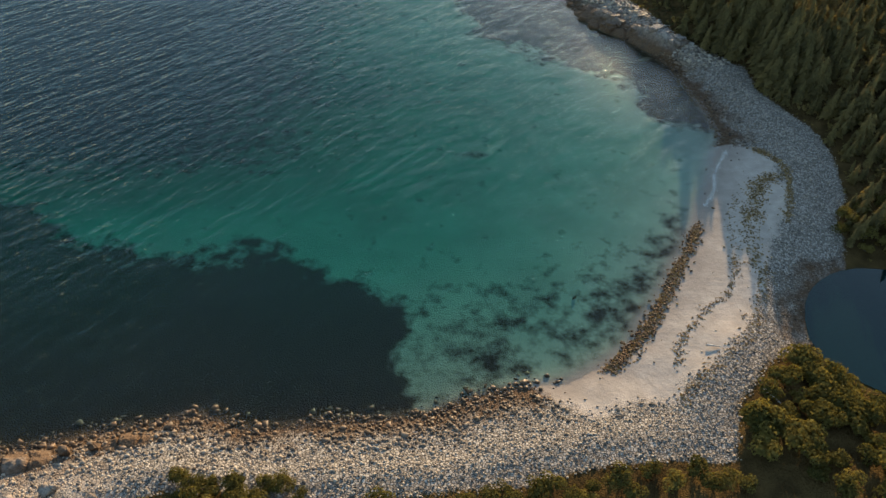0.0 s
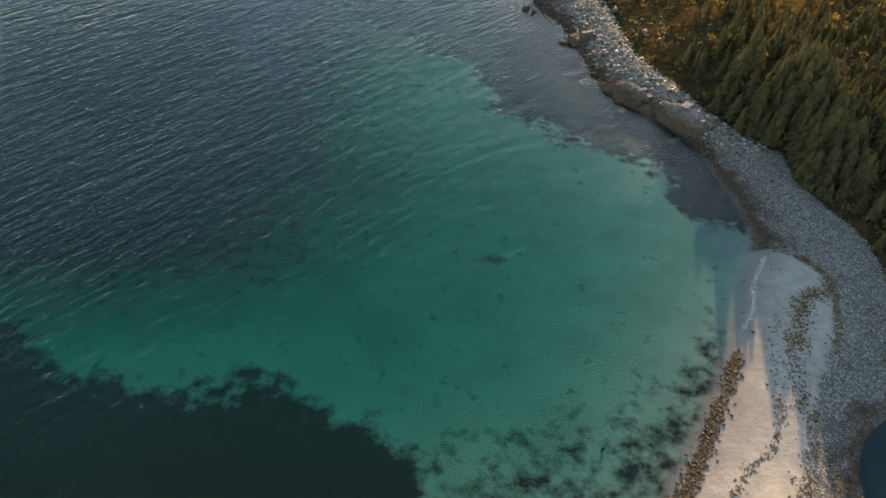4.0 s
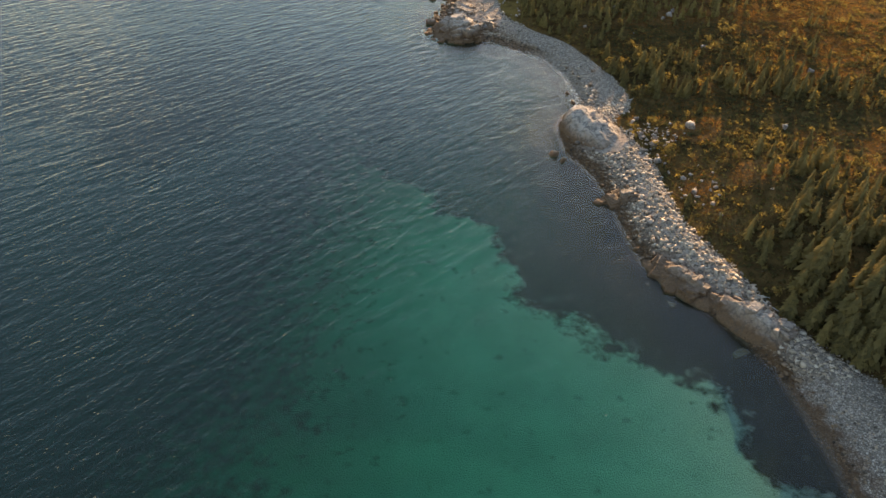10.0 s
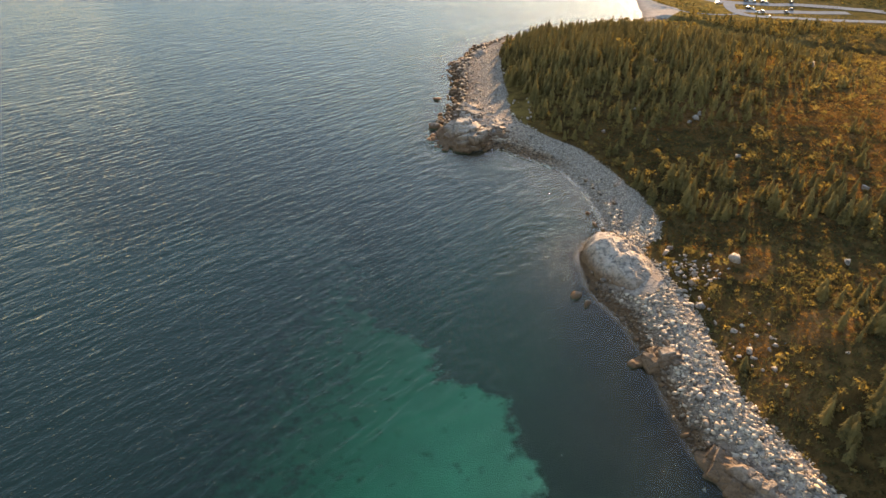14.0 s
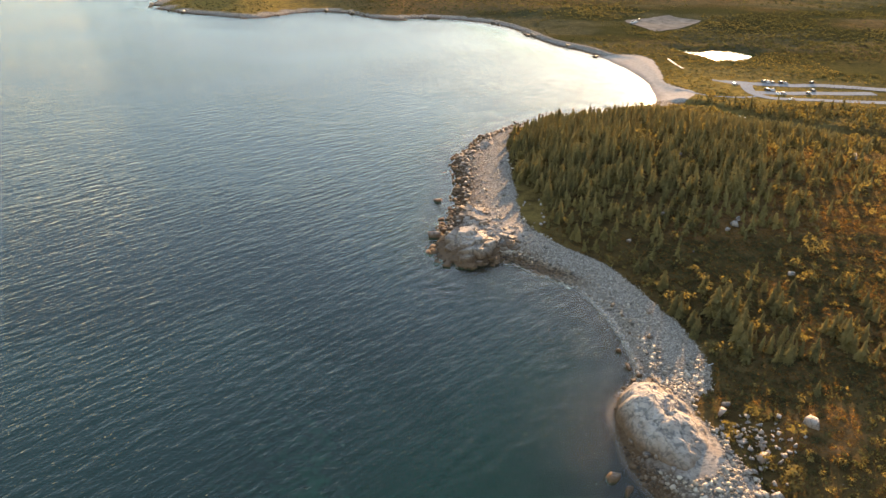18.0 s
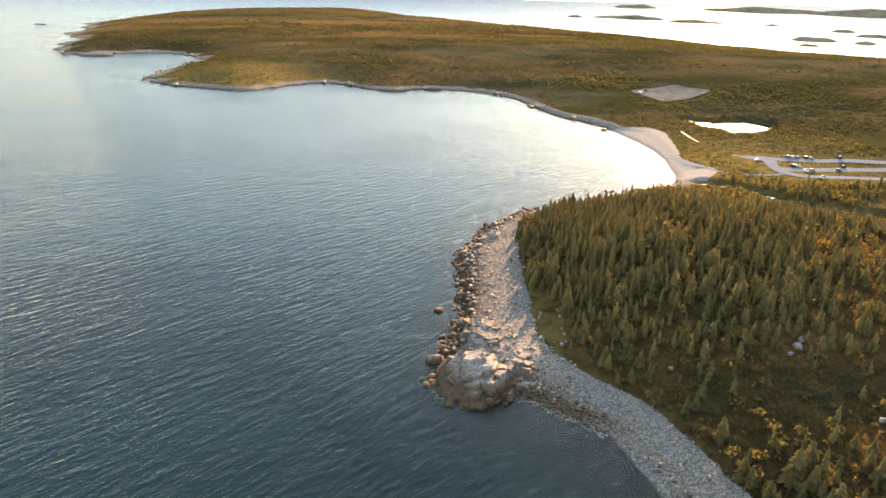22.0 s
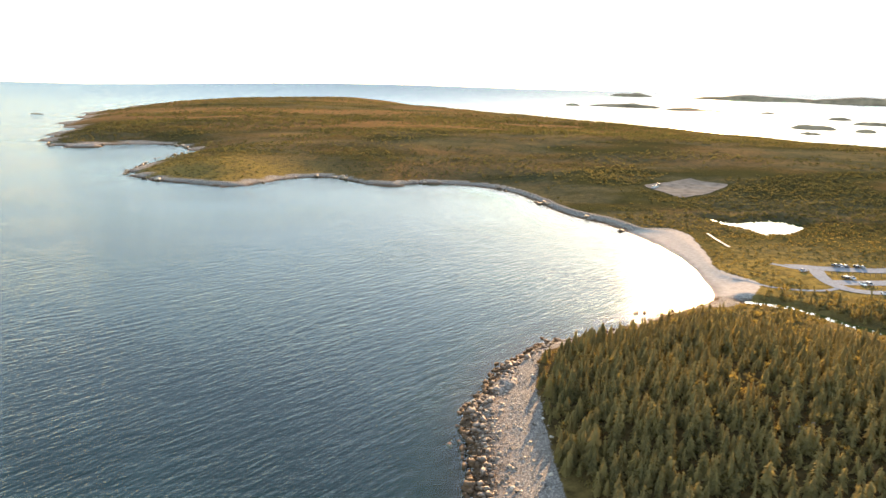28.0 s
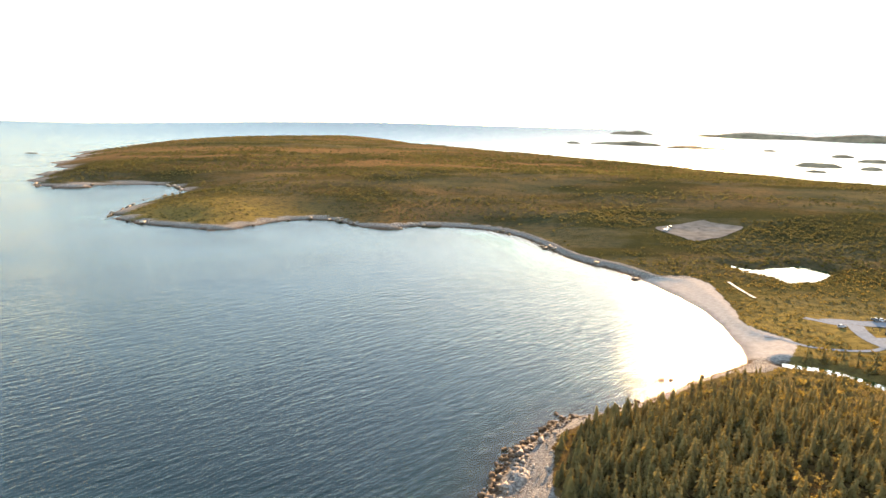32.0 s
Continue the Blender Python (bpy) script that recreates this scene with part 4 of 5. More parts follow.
FAR_SPRUCE = [spruce_shape(i, 9, 8, wd * 0.92, ln) for i, wd, ln in ((1, 0.22, 0.05), (2, 0.28, 0.0), (3, 0.19, 0.08), (4, 0.34, 0.03), (5, 0.25, -0.05), (6, 0.20, 0.1), (7, 0.30, -0.08))]
FINE_SPRUCE = [spruce_shape(20 + i, 15, 11, wd, ln) for i, (wd, ln) in enumerate(((0.20, 0.05), (0.25, 0.0), (0.17, 0.08), (0.28, 0.03), (0.22, -0.05)))]
NEAR_SPRUCE = []
for i, wd in ((11, 0.26), (12, 0.31), (13, 0.22), (14, 0.28), (15, 0.34)):
    v, f = spruce_shape(i, 19, 13, wd * 0.88)
    tv, tf = [], []
    for k in range(6):
        tv += [(0.022 * math.cos(k * 1.0472), 0.022 * math.sin(k * 1.0472), -0.06), (0.004 * math.cos(k * 1.0472), 0.004 * math.sin(k * 1.0472), 0.9)]
        a, b = 2 * k, 2 * ((k + 1) % 6)
        tf += [(a, b, b + 1), (a, b + 1, a + 1)]
    NEAR_SPRUCE.append((mesh_of("trunk", tv, tf, M_BARK), [mesh_of("crown", v, f, M_SPRUCE, tn) for tn in (0.15, 0.5, 0.9)]))
SHRUBS = [bush_shape(30 + i, 26) for i in range(8)]
FAR_SHRUBS = [bush_shape(140 + i, 13, 0.8, 0.45) for i in range(8)]
TUFTS = [bush_shape(60 + i, 14, 0.55, 0.26) for i in range(8)]


def wood(x, y):
    """How closely the spruces stand, from open heath (0) to closed wood (1)."""
    hill = np.clip(1.9 * hump(x, y, 62, 368, 32, 46) + 0.9 * hump(x, y, 100, 425, 40, 32) + 0.4 * hump(x, y, 150, 420, 40, 40), 0, 1) * smooth(284, 312, y + 0.1 * (x - 40))
    band = np.clip(1.3 * hump(x, y, 66, 253, 9, 10, 20) + 0.7 * hump(x, y, 92, 262, 10, 8) + 1.2 * hump(x, y, 100, 100, 22, 40, -15) + 0.9 * hump(x, y, 112, 60, 30, 30)
                   + 0.9 * hump(x, y, 100, 145, 16, 22) + 0.8 * hump(x, y, 91, 166, 7, 13) + 0.8 * hump(x, y, 105, 232, 22, 10) + 0.8 * hump(x, y, 130, 490, 40, 12, -30)
                   + 0.7 * hump(x, y, 190, 480, 40, 12) + 0.8 * hump(x, y, 92, 188, 14, 8), 0, 1)
    patch = smooth(0.40, 0.62, fractal(x, y, 26, 77, 3))
    open_heath = np.clip(hump(x, y, 72, 205, 12, 14) + hump(x, y, 70, 172, 9, 11) + hump(x, y, 112, 200, 22, 12) + 0.8 * hump(x, y, 85, 220, 12, 6) + hump(x, y, 150, 290, 40, 25) * 0.7, 0, 1)
    return np.clip(np.maximum(hill, band) * (0.55 + 0.45 * patch) + 0.13 * patch, 0, 1) * (1 - 0.92 * open_heath)


def clear_of_wet(x, y, gap=2.0):
    return (hump(x, y, 22, 320, 6, 20) < 0.5) & (inside_by(POND, x, y) < -gap) & (inside_by(LAKE, x, y) < -gap) & (near_line(STREAM, x, y) > 3 + gap) & (inside_by(CLEARING, x, y) < -gap * 2)


LOT = rounded([(160, 574), (215, 577), (262, 568), (262, 512), (190, 511), (166, 522)], 10)
x, y = scatter(20000, 18, 260, 40, 520)
z, s, e, rk = lie(x, y)
d = wood(x, y)
keep = (e > 0.8) & (rng.random(len(x)) < d * np.where(x > 170, 0.5, 1.0) * np.where((y < 280) & (y > 130), 0.6, 1.0)) & clear_of_wet(x, y) & (near_line(STREAM, x + 3, y + 12) > 12) & (inside_by(LOT, x, y) < -4)
x, y, z, e, d = x[keep], y[keep], z[keep], e[keep], d[keep]
tall = (3.7 + 2.0 * d + 3.0 * hump(x, y, 87, 122, 9, 16) + 0.8 * hump(x, y, 90, 165, 12, 20) + rng.normal(0, 1.3, len(x)).clip(-2.4, 3.2)) * (0.75 + 0.25 * np.maximum(smooth(0, 12, e), hump(x, y, 92, 108, 14, 18)))
tone = np.clip(rng.normal(0.45, 0.25, len(x)) + 0.28 * smooth(300, 340, y) - 0.14 * smooth(290, 260, y) + (fractal(x, y, 20, 301, 2) - 0.5) * 0.8, 0, 1)
front = np.flatnonzero((e < 11) & (y > 85) & (y < 440) & (x < 125))[:300]
rest = np.setdiff1d(np.arange(len(x)), front)
close = rest[(y[rest] < 275) & (x[rest] < 135)]
rest = np.setdiff1d(rest, close)
strewn("spruce_wood", M_SPRUCE, FAR_SPRUCE, np.stack([x, y, z - 0.15, tall, rng.uniform(0, 7, len(x)), tone], 1)[rest], "dense wood of olive green spruces", "wood")
strewn("spruce_wood", M_SPRUCE, FINE_SPRUCE, np.stack([x, y, z - 0.15, tall, rng.uniform(0, 7, len(x)), tone], 1)[close], "olive green spruces behind the rocky shore", "wood")
for i in front:
    trunk, crowns = NEAR_SPRUCE[rng.integers(5)]
    tree = tagged(new("spruce_tree"), "wind-worn olive green spruce at the edge of the wood", "tree", "spruces along the shore")
    tree.matrix_basis = pose(x[i], y[i], z[i] - 0.1, rng.uniform(-4, 4), rng.uniform(-4, 4), rng.uniform(0, 360)) @ Matrix.Scale(tall[i] * 1.08, 4)
    part("trunk", trunk, tree, "grey trunk")
    part("crown", crowns[min(2, int(tone[i] * 3))], tree)

# ---- broad-leaved crowns among the spruces ----
CROWNS = [bush_shape(160 + i, 46, 1.25, 0.24) for i in range(6)]
x, y = scatter(6500, 20, 260, 60, 520)
z, s, e, rk = lie(x, y)
keep = (e > 1.5) & (rng.random(len(x)) < 0.10 + 0.60 * wood(x, y)) & clear_of_wet(x, y) & (near_line(STREAM, x + 2, y + 8) > 8) & (inside_by(LOT, x, y) < -4)
n = keep.sum()
strewn("leafy_trees", M_SHRUB, CROWNS, np.stack([x[keep], y[keep], z[keep] + 0.2, 1.2 + 1.5 * rng.random(n), rng.uniform(0, 7, n), np.clip(rng.normal(0.38, 0.3, n), 0, 1)], 1), "rounded yellowing birch and alder crowns", "wood")

# ---- shrubs and heath ----
x, y = scatter(46000, 14, 260, 40, 700)
z, s, e, rk = lie(x, y)
keep = (e > 0.3) & (rng.random(len(x)) < 0.14 + 0.6 * fractal(x, y, 18, 91, 3) ** 2 * 2) & clear_of_wet(x, y, 1) & (inside_by(LOT, x, y) < -1)
n = keep.sum()
strewn("shrubs", M_SHRUB, SHRUBS[:3] + FAR_SHRUBS, np.stack([x[keep], y[keep], z[keep] - 0.1, 0.35 + 0.9 * rng.random(n) ** 2, rng.uniform(0, 7, n), np.clip(rng.normal(0.45, 0.3, n), 0, 1)], 1), "low olive and yellowing shrubs", "shrubs")
x, y = scatter(120000, 52, 190, 112, 370)
z, s, e, rk = lie(x, y)
red = rusty(x, y) * (1 - 0.85 * wood(x, y))
keep = (e > 1.5) & (rng.random(len(x)) < red * 1.0 + 0.01)
n = keep.sum()
strewn("heath", M_HEATH, TUFTS, np.stack([x[keep], y[keep], z[keep] - 0.05, 0.24 + 0.34 * rng.random(n), rng.uniform(0, 7, n), np.clip(rng.normal(0.42, 0.33, n), 0, 1)], 1), "rust orange heath and huckleberry", "heath")

x, y = scatter(20000, 24, 150, 215, 380)
z, s, e, rk = lie(x, y)
keep = (e > 0.4) & (rng.random(len(x)) < 0.9 - 0.7 * wood(x, y)) & clear_of_wet(x, y, 1)
n = keep.sum()
strewn("low_brush", M_HEATH, TUFTS, np.stack([x[keep], y[keep], z[keep] - 0.05, 0.35 + 0.55 * rng.random(n) ** 2, rng.uniform(0, 7, n), np.clip(rng.normal(0.08, 0.12, n) + 0.35 * smooth(0.5, 0.65, fractal(x[keep], y[keep], 12, 221, 3)), 0, 1)], 1), "low brown brush between the spruces", "heath")

x, y = scatter(48000, 55, 175, 112, 292)
z, s, e, rk = lie(x, y)
keep = (e > 0.6) & (rng.random(len(x)) < 0.46 - 0.4 * rusty(x, y)) & clear_of_wet(x, y, 1)
n = keep.sum()
strewn("low_brush", M_SCRUB, TUFTS, np.stack([x[keep], y[keep], z[keep] - 0.05, 0.45 + 0.65 * rng.random(n) ** 2, rng.uniform(0, 7, n), np.clip(rng.normal(0.1, 0.12, n) + 0.5 * smooth(0.54, 0.68, fractal(x[keep], y[keep], 15, 231, 3)), 0, 1)], 1), "dark olive brush behind the rocky shore", "heath")

# ---- far bushes on the headland and round the bay ----
x, y = np.concatenate([scatter(52000, -650, 700, 650, 1500), scatter(14000, -900, 500, 1500, 2600), scatter(10000, 100, 420, 480, 900)], 1)
z, s, e, rk = lie(x, y)
thick = smooth(0.35, 0.52, fractal(x * 0.5, y, 70, 171, 4))
keep = (e > 4) & (rng.random(len(x)) < 0.03 + 0.97 * thick) & clear_of_wet(x, y) & (inside_by(LOT, x, y) < -6) & ~((x > 95) & (x < 185) & (y > 500) & (y < 640) & (rng.random(len(x)) < 0.85))
n = keep.sum()
strewn("far_scrub", M_SCRUB, FAR_SHRUBS, np.stack([x[keep], y[keep], z[keep] - 0.3, (1.0 + 1.6 * rng.random(n) ** 2) * (0.8 + 0.5 * smooth(700, 1500, y[keep])), rng.uniform(0, 7, n), np.clip(rng.normal(0.3, 0.2, n) + 1.6 * (fractal(x[keep], y[keep], 90, 181, 3) - 0.5), 0, 1)], 1), "dark scrub and stunted trees on the headland", "scrub")

# ---- bushes beside the first beach ----
BUSHES = [mesh_of("foliage", *bush_shape(90 + i, 620, 0.85, 0.12), M_BUSH, tn) for i, tn in enumerate((0.05, 0.25, 0.45, 0.65, 0.95))]


def stems(seed):
    r = np.random.default_rng(seed)
    v, f = [], []
    for _ in range(7):
        a, q = r.uniform(0, 6.28), r.uniform(0.25, 0.55)
        b = len(v)
        v += [(0.03, 0, -0.05), (-0.02, 0.03, -0.05), (-0.02, -0.03, -0.05), (q * math.cos(a), q * math.sin(a), r.uniform(0.45, 0.8))]
        f += [(b, b + 1, b + 3), (b + 1, b + 2, b + 3), (b + 2, b, b + 3)]
    return mesh_of("stems", v, f, M_BARK)


STEMS = [stems(i) for i in range(3)]


def bush(x, y, size, label, group):
    z = float(lie(np.array([x]), np.array([y]))[0][0])
    ob = tagged(new("bush"), label, "bush", group)
    ob.matrix_basis = pose(x, y, z, 0, 0, rng.uniform(0, 360)) @ Matrix.Diagonal((size, size, size * rng.uniform(0.9, 1.25), 1))
    part("stems", STEMS[rng.integers(3)], ob, "grey woody stems")
    part("foliage", BUSHES[rng.integers(5)], ob)


for i in range(46):
    x = -24 + i * 1.55 + rng.uniform(-0.6, 0.6)
    edge_y = np.interp(x, [-24, -13, 2, 16, 27, 36, 47], [-5, -5, -5, -3, -1.5, 0.5, 0])
    bush(x, edge_y + 1.6 - rng.uniform(0.0, 3.5), rng.uniform(1.1, 2.0), "olive green bush at the top of the stone beach", "bushes above the first beach")
for i in range(44):
    bush(rng.uniform(-22.5, -7), rng.uniform(-5.0, 0.2) - 1.2 * rng.random(), rng.uniform(0.7, 1.35), "low mound of olive juniper on the stones", "bushes above the first beach")
for i in range(95):
    a, q = rng.uniform(0, 6.28), math.sqrt(rng.random())
    x, y = 63 + q * 15 * math.cos(a), 9 + q * 12 * math.sin(a)
    if lie(np.array([x]), np.array([y]))[2][0] > 0.8 and inside_by(POND, np.array([x]), np.array([y]))[0] < -0.5:
        bush(x, y, rng.uniform(1.4, 2.7), "large olive and bronze bush between beach and pond", "bushes by the pond")
for x, y, s in ((81, 50, 1.8), (83, 53, 2.2), (86, 55, 2.0), (85, 49, 1.9), (89, 52, 2.3), (92, 57, 2.4), (88, 47, 1.8), (94, 51, 2.2), (97, 56, 2.2), (84, 46, 1.4)):
    bush(x, y, s, "bronze green bush at the head of the pond", "bushes by the pond")

for x, y, s in ((188, 707, 1.5), (192, 711, 1.7), (196, 714, 1.2), (213, 721, 1.2), (220, 722, 1.7), (231, 711, 1.6), (235, 703, 1.4), (166, 711, 1.0)):
    bush(x, y, s, "dark bush standing at the edge of the bright pond", "bushes round the bright pond")

# ---- wrack, driftwood and foam ----
WRACK = [bush_shape(120 + i, 8, 0.3, 0.55) for i in range(5)]


def wrack(name, line, n, spread, size, label):
    p = np.array(line, float)
    i = rng.integers(0, len(p) - 1, n)
    t = rng.random((n, 1))
    q = p[i] * (1 - t) + p[i + 1] * t + rng.normal(0, spread, (n, 2))
    z, s, e, rk = lie(q[:, 0], q[:, 1])
    ok = s > -0.4
    q, z, m = q[ok], z[ok], ok.sum()
    strewn(name, M_WEED, WRACK, np.stack([q[:, 0], q[:, 1], z - 0.01, size * rng.uniform(0.5, 1.3, m), rng.uniform(0, 7, m), rng.random(m)], 1), label, "seaweed")


wrack("dry_seaweed", [(75.5, 77.5), (77.2, 75.6), (78.8, 71), (77.6, 65), (74.8, 58.5), (72.2, 52.3)], 900, 0.45, 0.24, "line of dark dried seaweed on the sand")
wrack("dry_seaweed", [(76, 67), (73, 66), (70.5, 63), (68.5, 58)], 620, 1.0, 0.26, "patches of dark dried seaweed on the sand")
wrack("dry_seaweed", [(66, 56), (68, 55.5), (65, 52), (63.8, 46), (62.5, 40)], 560, 1.0, 0.24, "patches of dark dried seaweed on the sand")
wrack("dry_seaweed", [(66.5, 62), (62, 53), (59.5, 43), (58.6, 39.7), (55.8, 34.3), (50.9, 30.4), (46.4, 25.5), (44.2, 22.1), (43.3, 18.9)], 480, 0.4, 0.22, "thin line of dried seaweed along the sand")
wrack("dry_seaweed", [(64, 40), (62.4, 37.2), (58.7, 29.5), (54.4, 23.6), (48, 18.1), (44.7, 15), (41.5, 12.1)], 420, 0.7, 0.24, "scattered dried seaweed below the stones")
wrack("wet_seaweed", [(56.4, 52.6), (53.2, 47.6), (49.2, 40.6), (45.3, 33.8), (41, 27), (37, 22.6), (33.5, 18.9)], 1500, 0.7, 0.32, "brown bank of wet seaweed at the waterline")


def log(x, y, length, turn):
    z = float(lie(np.array([x]), np.array([y]))[0][0])
    bm = bmesh.new()
    bmesh.ops.create_cone(bm, cap_ends=True, segments=8, radius1=0.16, radius2=0.07, depth=length)
    for p in bm.verts:
        p.co.x += 0.12 * math.sin(p.co.z * 1.3)
    ob = new("driftwood_log", from_bm("driftwood_log", bm, M_DRIFT))
    ob.matrix_basis = pose(x, y, z + 0.32, 84, 0, turn)
    tagged(ob, "silvery driftwood log washed up on the shore", "driftwood", "driftwood")


for row in ((71, 131, 4.5, 30), (70.5, 134, 2.5, 60), (54, 13, 3.5, 20), (49, 22, 2.0, 70), (60, 231, 2.4, 110), (57, 160, 2.2, 40)):
    log(*row)
p = np.array([(69.3, 77.8), (66.8, 72.7), (64.3, 68.2), (62.4, 63.6), (59.6, 58.6)])
i, t = rng.integers(0, 4, 900), rng.random((900, 1))
q = p[i] * (1 - t) + p[i + 1] * t + rng.normal(0, 0.26, (900, 2))
q[:, 0] += 0.35 * np.sin(q[:, 1] * 0.42)
strewn("foam", M_FOAM, [(v * (1, 1, 0.12), f) for v, f in PEBBLES], np.stack([q[:, 0], q[:, 1], np.maximum(lie(q[:, 0], q[:, 1])[0], 0) + 0.02, rng.uniform(0.03, 0.10, 900), rng.uniform(0, 7, 900), rng.random(900)], 1), "thin broken line of white foam on the sand", "foam")
p = np.array([(56.4, 52.6), (53.2, 47.6), (49.2, 40.6), (45.3, 33.8), (41, 27), (37, 22.6), (33.5, 18.9)])
i, t = rng.integers(0, 6, 420), rng.random((420, 1))
q = p[i] * (1 - t) + p[i + 1] * t + rng.normal(0, 0.75, (420, 2))
strewn("bank_stones", M_ROCK, BLOCKS, np.stack([q[:, 0], q[:, 1], np.maximum(lie(q[:, 0], q[:, 1])[0], 0) + 0.12, rng.uniform(0.1, 0.32, 420), rng.uniform(0, 7, 420), rng.random(420)], 1), "brown stones in the bank of seaweed", "stones")

# ---- islands ----
def island(x, y, rx, ry, turn, high, seed, label):
    a = np.linspace(0, 2 * math.pi, 49)[:-1]
    rr, aa = np.meshgrid(np.linspace(0, 1, 12), a, indexing="ij")
    edge = 1 + 0.7 * (fractal(np.cos(aa) * 2 + 5, np.sin(aa) * 2 + 5, 0.9, seed, 3) - 0.5)
    u, v = rr * np.cos(aa) * rx * edge, rr * np.sin(aa) * ry * edge
    c, s = math.cos(radians(turn)), math.sin(radians(turn))
    X, Y = x + u * c - v * s, y + u * s + v * c
    Z = lift(X, Y) - 0.05 + high * np.clip(1 - rr ** 3, 0, 1) * (0.5 + fractal(X, Y, rx * 0.3, seed, 4) * 0.9)
    faces = [(i * 48 + j, (i + 1) * 48 + j, (i + 1) * 48 + (j + 1) % 48, i * 48 + (j + 1) % 48) for i in range(11) for j in range(48)]
    me = mesh_of("island", np.stack([X, Y, Z], -1).reshape(-1, 3), faces, M_ISLE, smooth_faces=True)
    tagged(new("island", me), label, "island", "islands in the sound")


# scrub colour with the pale of distant haze mixed into it
M_ISLE = plain("hazed_island_scrub", (0.26, 0.20, 0.13), 0.95, vary=0.4, scale=0.02)
for row in ((640, 3380, 150, 45, -14, 14), (880, 3200, 110, 38, -20, 13), (890, 2160, 62, 26, -12, 11), (1290, 2840, 40, 20, 0, 9), (1240, 2530, 60, 24, -10, 10),
            (770, 1900, 24, 10, -5, 5), (985, 2075, 26, 14, 0, 8), (1420, 2420, 90, 30, -20, 10), (395, 3380, 30, 16, 0, 8), (1150, 3150, 26, 14, 0, 6),
            (1500, 4150, 320, 60, -10, 22), (2050, 3950, 420, 80, -14, 30), (830, 4300, 110, 30, 0, 16), (-937, 1640, 16, 7, 0, 2.2)):
    island(*row, int(row[0]) % 97, "low dark wooded island in the bright sound")


# ---- parked cars ----
def box_mesh(name, rows, mat, bevel=0.05):
    """A lofted body: rows of x, half width, z below, z above."""
    bm = bmesh.new()
    rings = []
    for x, w, z0, z1 in rows:
        rings.append([bm.verts.new(p) for p in ((x, -w, z0), (x, w, z0), (x, w * 0.97, z0 + (z1 - z0) * 0.7), (x, w * 0.86, z1), (x, -w * 0.86, z1), (x, -w * 0.97, z0 + (z1 - z0) * 0.7))])
    for a, b in zip(rings, rings[1:]):
        for i in range(6):
            bm.faces.new((a[i], a[(i + 1) % 6], b[(i + 1) % 6], b[i]))
    bm.faces.new(rings[0][::-1])
    bm.faces.new(rings[-1])
    bmesh.ops.recalc_face_normals(bm, faces=bm.faces[:])
    return from_bm(name, bm, mat, flat=True)


def wheel_mesh():
    bm = bmesh.new()
    bmesh.ops.create_cone(bm, cap_ends=True, segments=14, radius1=0.33, radius2=0.33, depth=0.22)
    return from_bm("wheel", bm, M_TYRE)


CAR_BODY = box_mesh("body", [(-2.15, 0.72, 0.42, 0.78), (-1.95, 0.86, 0.30, 0.92), (-0.9, 0.9, 0.25, 0.98), (0.8, 0.9, 0.25, 0.96), (1.8, 0.86, 0.28, 0.82), (2.15, 0.70, 0.40, 0.66)], M_PAINT)
CAR_CABIN = box_mesh("window_band", [(-1.75, 0.70, 0.92, 1.0), (-1.25, 0.76, 0.94, 1.38), (0.15, 0.76, 0.94, 1.42), (0.95, 0.72, 0.92, 1.0)], M_GLASS)
CAR_ROOF = box_mesh("roof", [(-1.28, 0.64, 1.36, 1.44), (-0.6, 0.68, 1.40, 1.49), (0.0, 0.66, 1.40, 1.48), (0.22, 0.62, 1.37, 1.42)], M_PAINT)
SUV_BODY = box_mesh("body", [(-2.2, 0.80, 0.45, 1.0), (-2.05, 0.92, 0.36, 1.10), (0.8, 0.94, 0.34, 1.10), (1.9, 0.9, 0.36, 1.0), (2.2, 0.78, 0.45, 0.82)], M_PAINT)
SUV_CABIN = box_mesh("window_band", [(-2.0, 0.80, 1.06, 1.25), (-1.8, 0.82, 1.08, 1.62), (0.2, 0.82, 1.08, 1.64), (1.0, 0.78, 1.06, 1.14)], M_GLASS)
SUV_ROOF = box_mesh("roof", [(-1.85, 0.72, 1.60, 1.68), (-1.0, 0.76, 1.64, 1.74), (0.0, 0.74, 1.64, 1.72), (0.28, 0.70, 1.60, 1.66)], M_PAINT)
LIGHT = box_mesh("headlight", [(-0.05, 0.13, -0.07, 0.07), (0.05, 0.11, -0.05, 0.05)], M_LAMP)
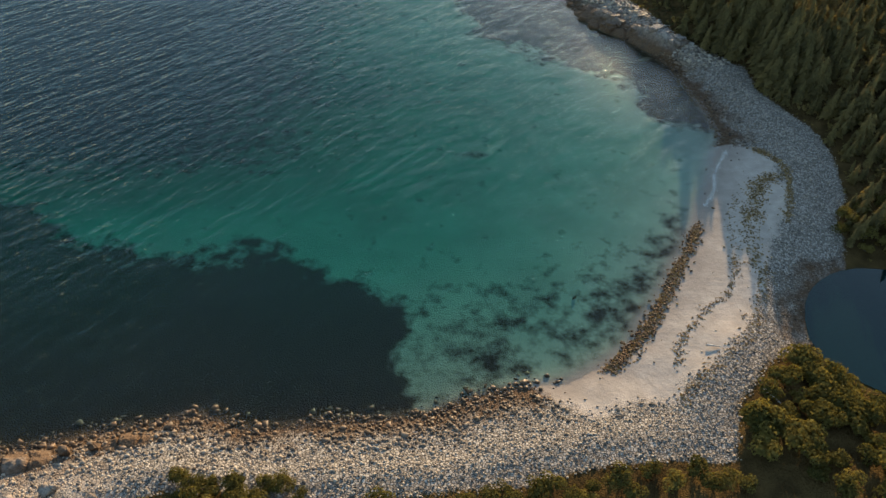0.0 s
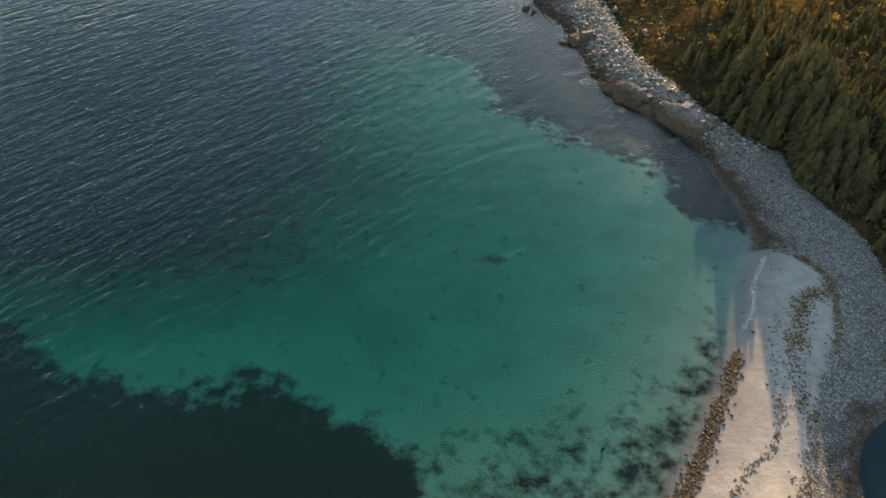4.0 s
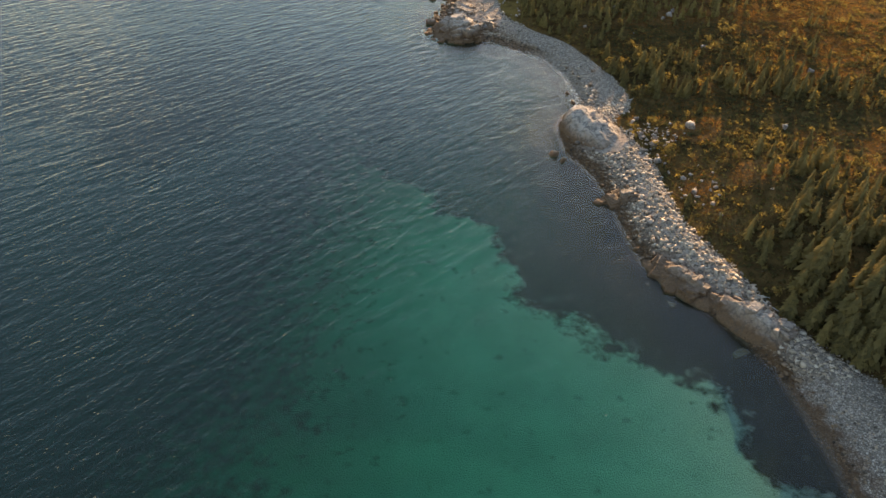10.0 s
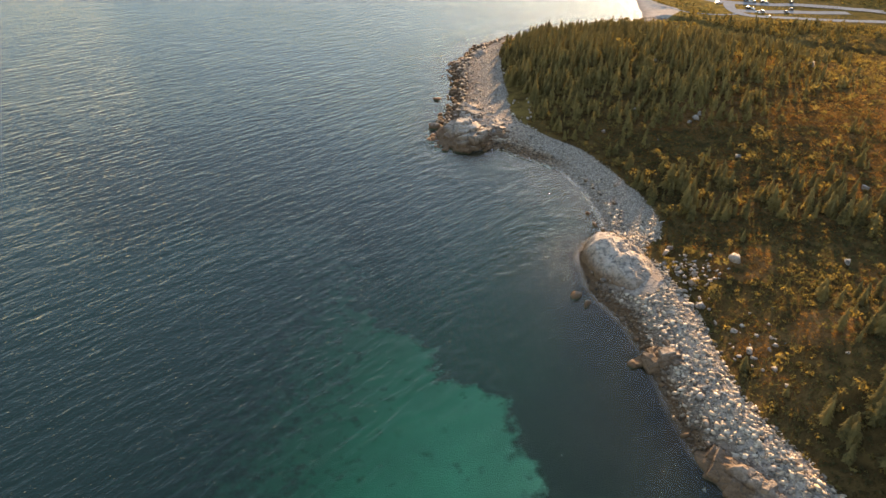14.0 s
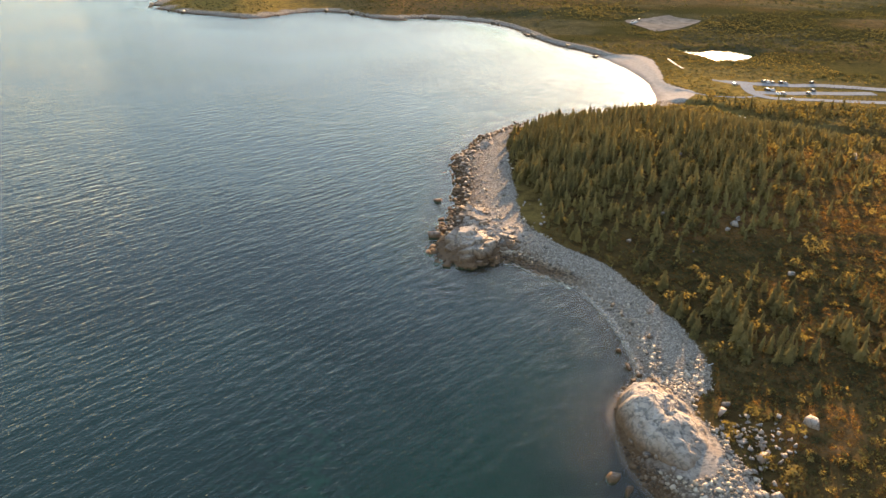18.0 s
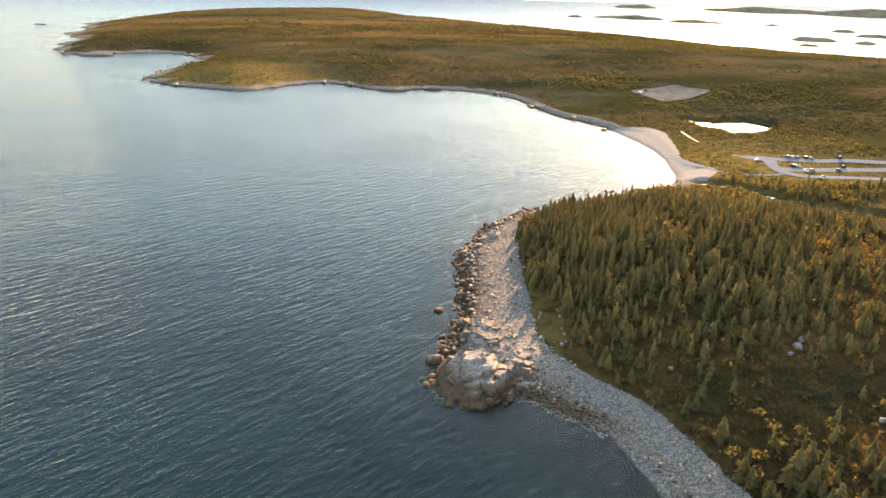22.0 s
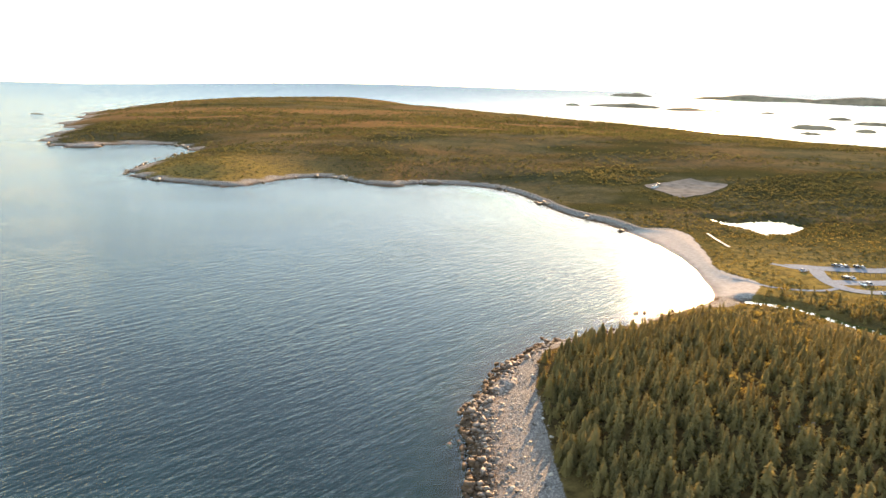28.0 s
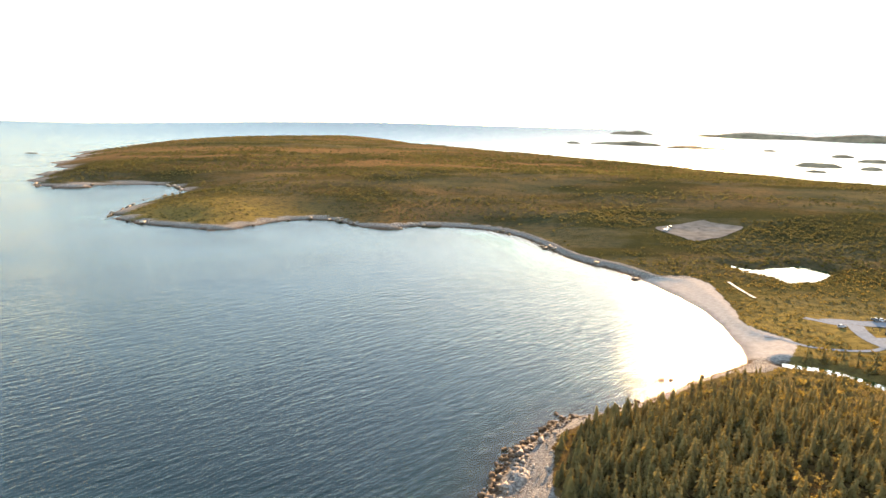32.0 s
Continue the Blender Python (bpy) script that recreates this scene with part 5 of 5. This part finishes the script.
WHEEL = wheel_mesh()


def car(x, y, turn, suv, label):
    z = float(lie(np.array([x]), np.array([y]))[0][0]) + 0.15
    ob = tagged(new("car"), label, "car", "cars parked by the beach")
    ob.matrix_basis = pose(x, y, z, 0, 0, turn)
    part("body", SUV_BODY if suv else CAR_BODY, ob)
    part("window_band", SUV_CABIN if suv else CAR_CABIN, ob, "dark car windows")
    part("roof", SUV_ROOF if suv else CAR_ROOF, ob)
    for sx in (-1.35, 1.35):
        for sy in (-0.82, 0.82):
            part("wheel", WHEEL, ob, "black rubber wheel", pose(sx, sy, 0.33, 90, 0, 0))
    for sy in (-0.55, 0.55):
        part("headlight", LIGHT, ob, "clear headlight", pose(2.13, sy, 0.72 if not suv else 0.9))


for x, y, turn, suv in ((168.3, 556, 20, 0), (191.8, 571.6, 95, 1), (194.8, 572.2, 92, 0), (197.4, 571.4, 94, 0), (202.6, 570.9, 88, 1), (205.7, 570.5, 90, 0),
                        (185.3, 546.8, 100, 1), (189, 547.5, 98, 0), (214, 548, 97, 0), (188.3, 535.6, 276, 0), (191.4, 535.2, 277, 1), (207, 537, 276, 0),
                        (188.6, 517, 96, 0), (222, 570, 91, 1), (152, 820, 30, 1), (156, 826, 40, 0), (160, 834, 60, 0)):
    car(x, y, turn, suv, "parked family car on pale gravel" if not suv else "parked high-roofed car on pale gravel")

# ---- posts between the rows ----
bm = bmesh.new()
bmesh.ops.create_cone(bm, cap_ends=True, segments=7, radius1=0.14, radius2=0.12, depth=1.0)
POST = from_bm("wooden_post", bm, M_BARK)
for row_y, x0, x1, slope in ((554, 182, 250, 0.02), (558.5, 184, 250, -0.01), (530, 184, 250, 0.04), (525.5, 186, 250, 0.0), (573, 186, 250, -0.06)):
    for x in np.arange(x0, x1, 2.8):
        y = row_y + (x - x0) * slope
        ob = new("wooden_post", POST)
        ob.location = (x, y, float(lie(np.array([x]), np.array([y]))[0][0]) + 0.45)
        tagged(ob, "short dark wooden post edging the car park", "post", "posts of the car park")
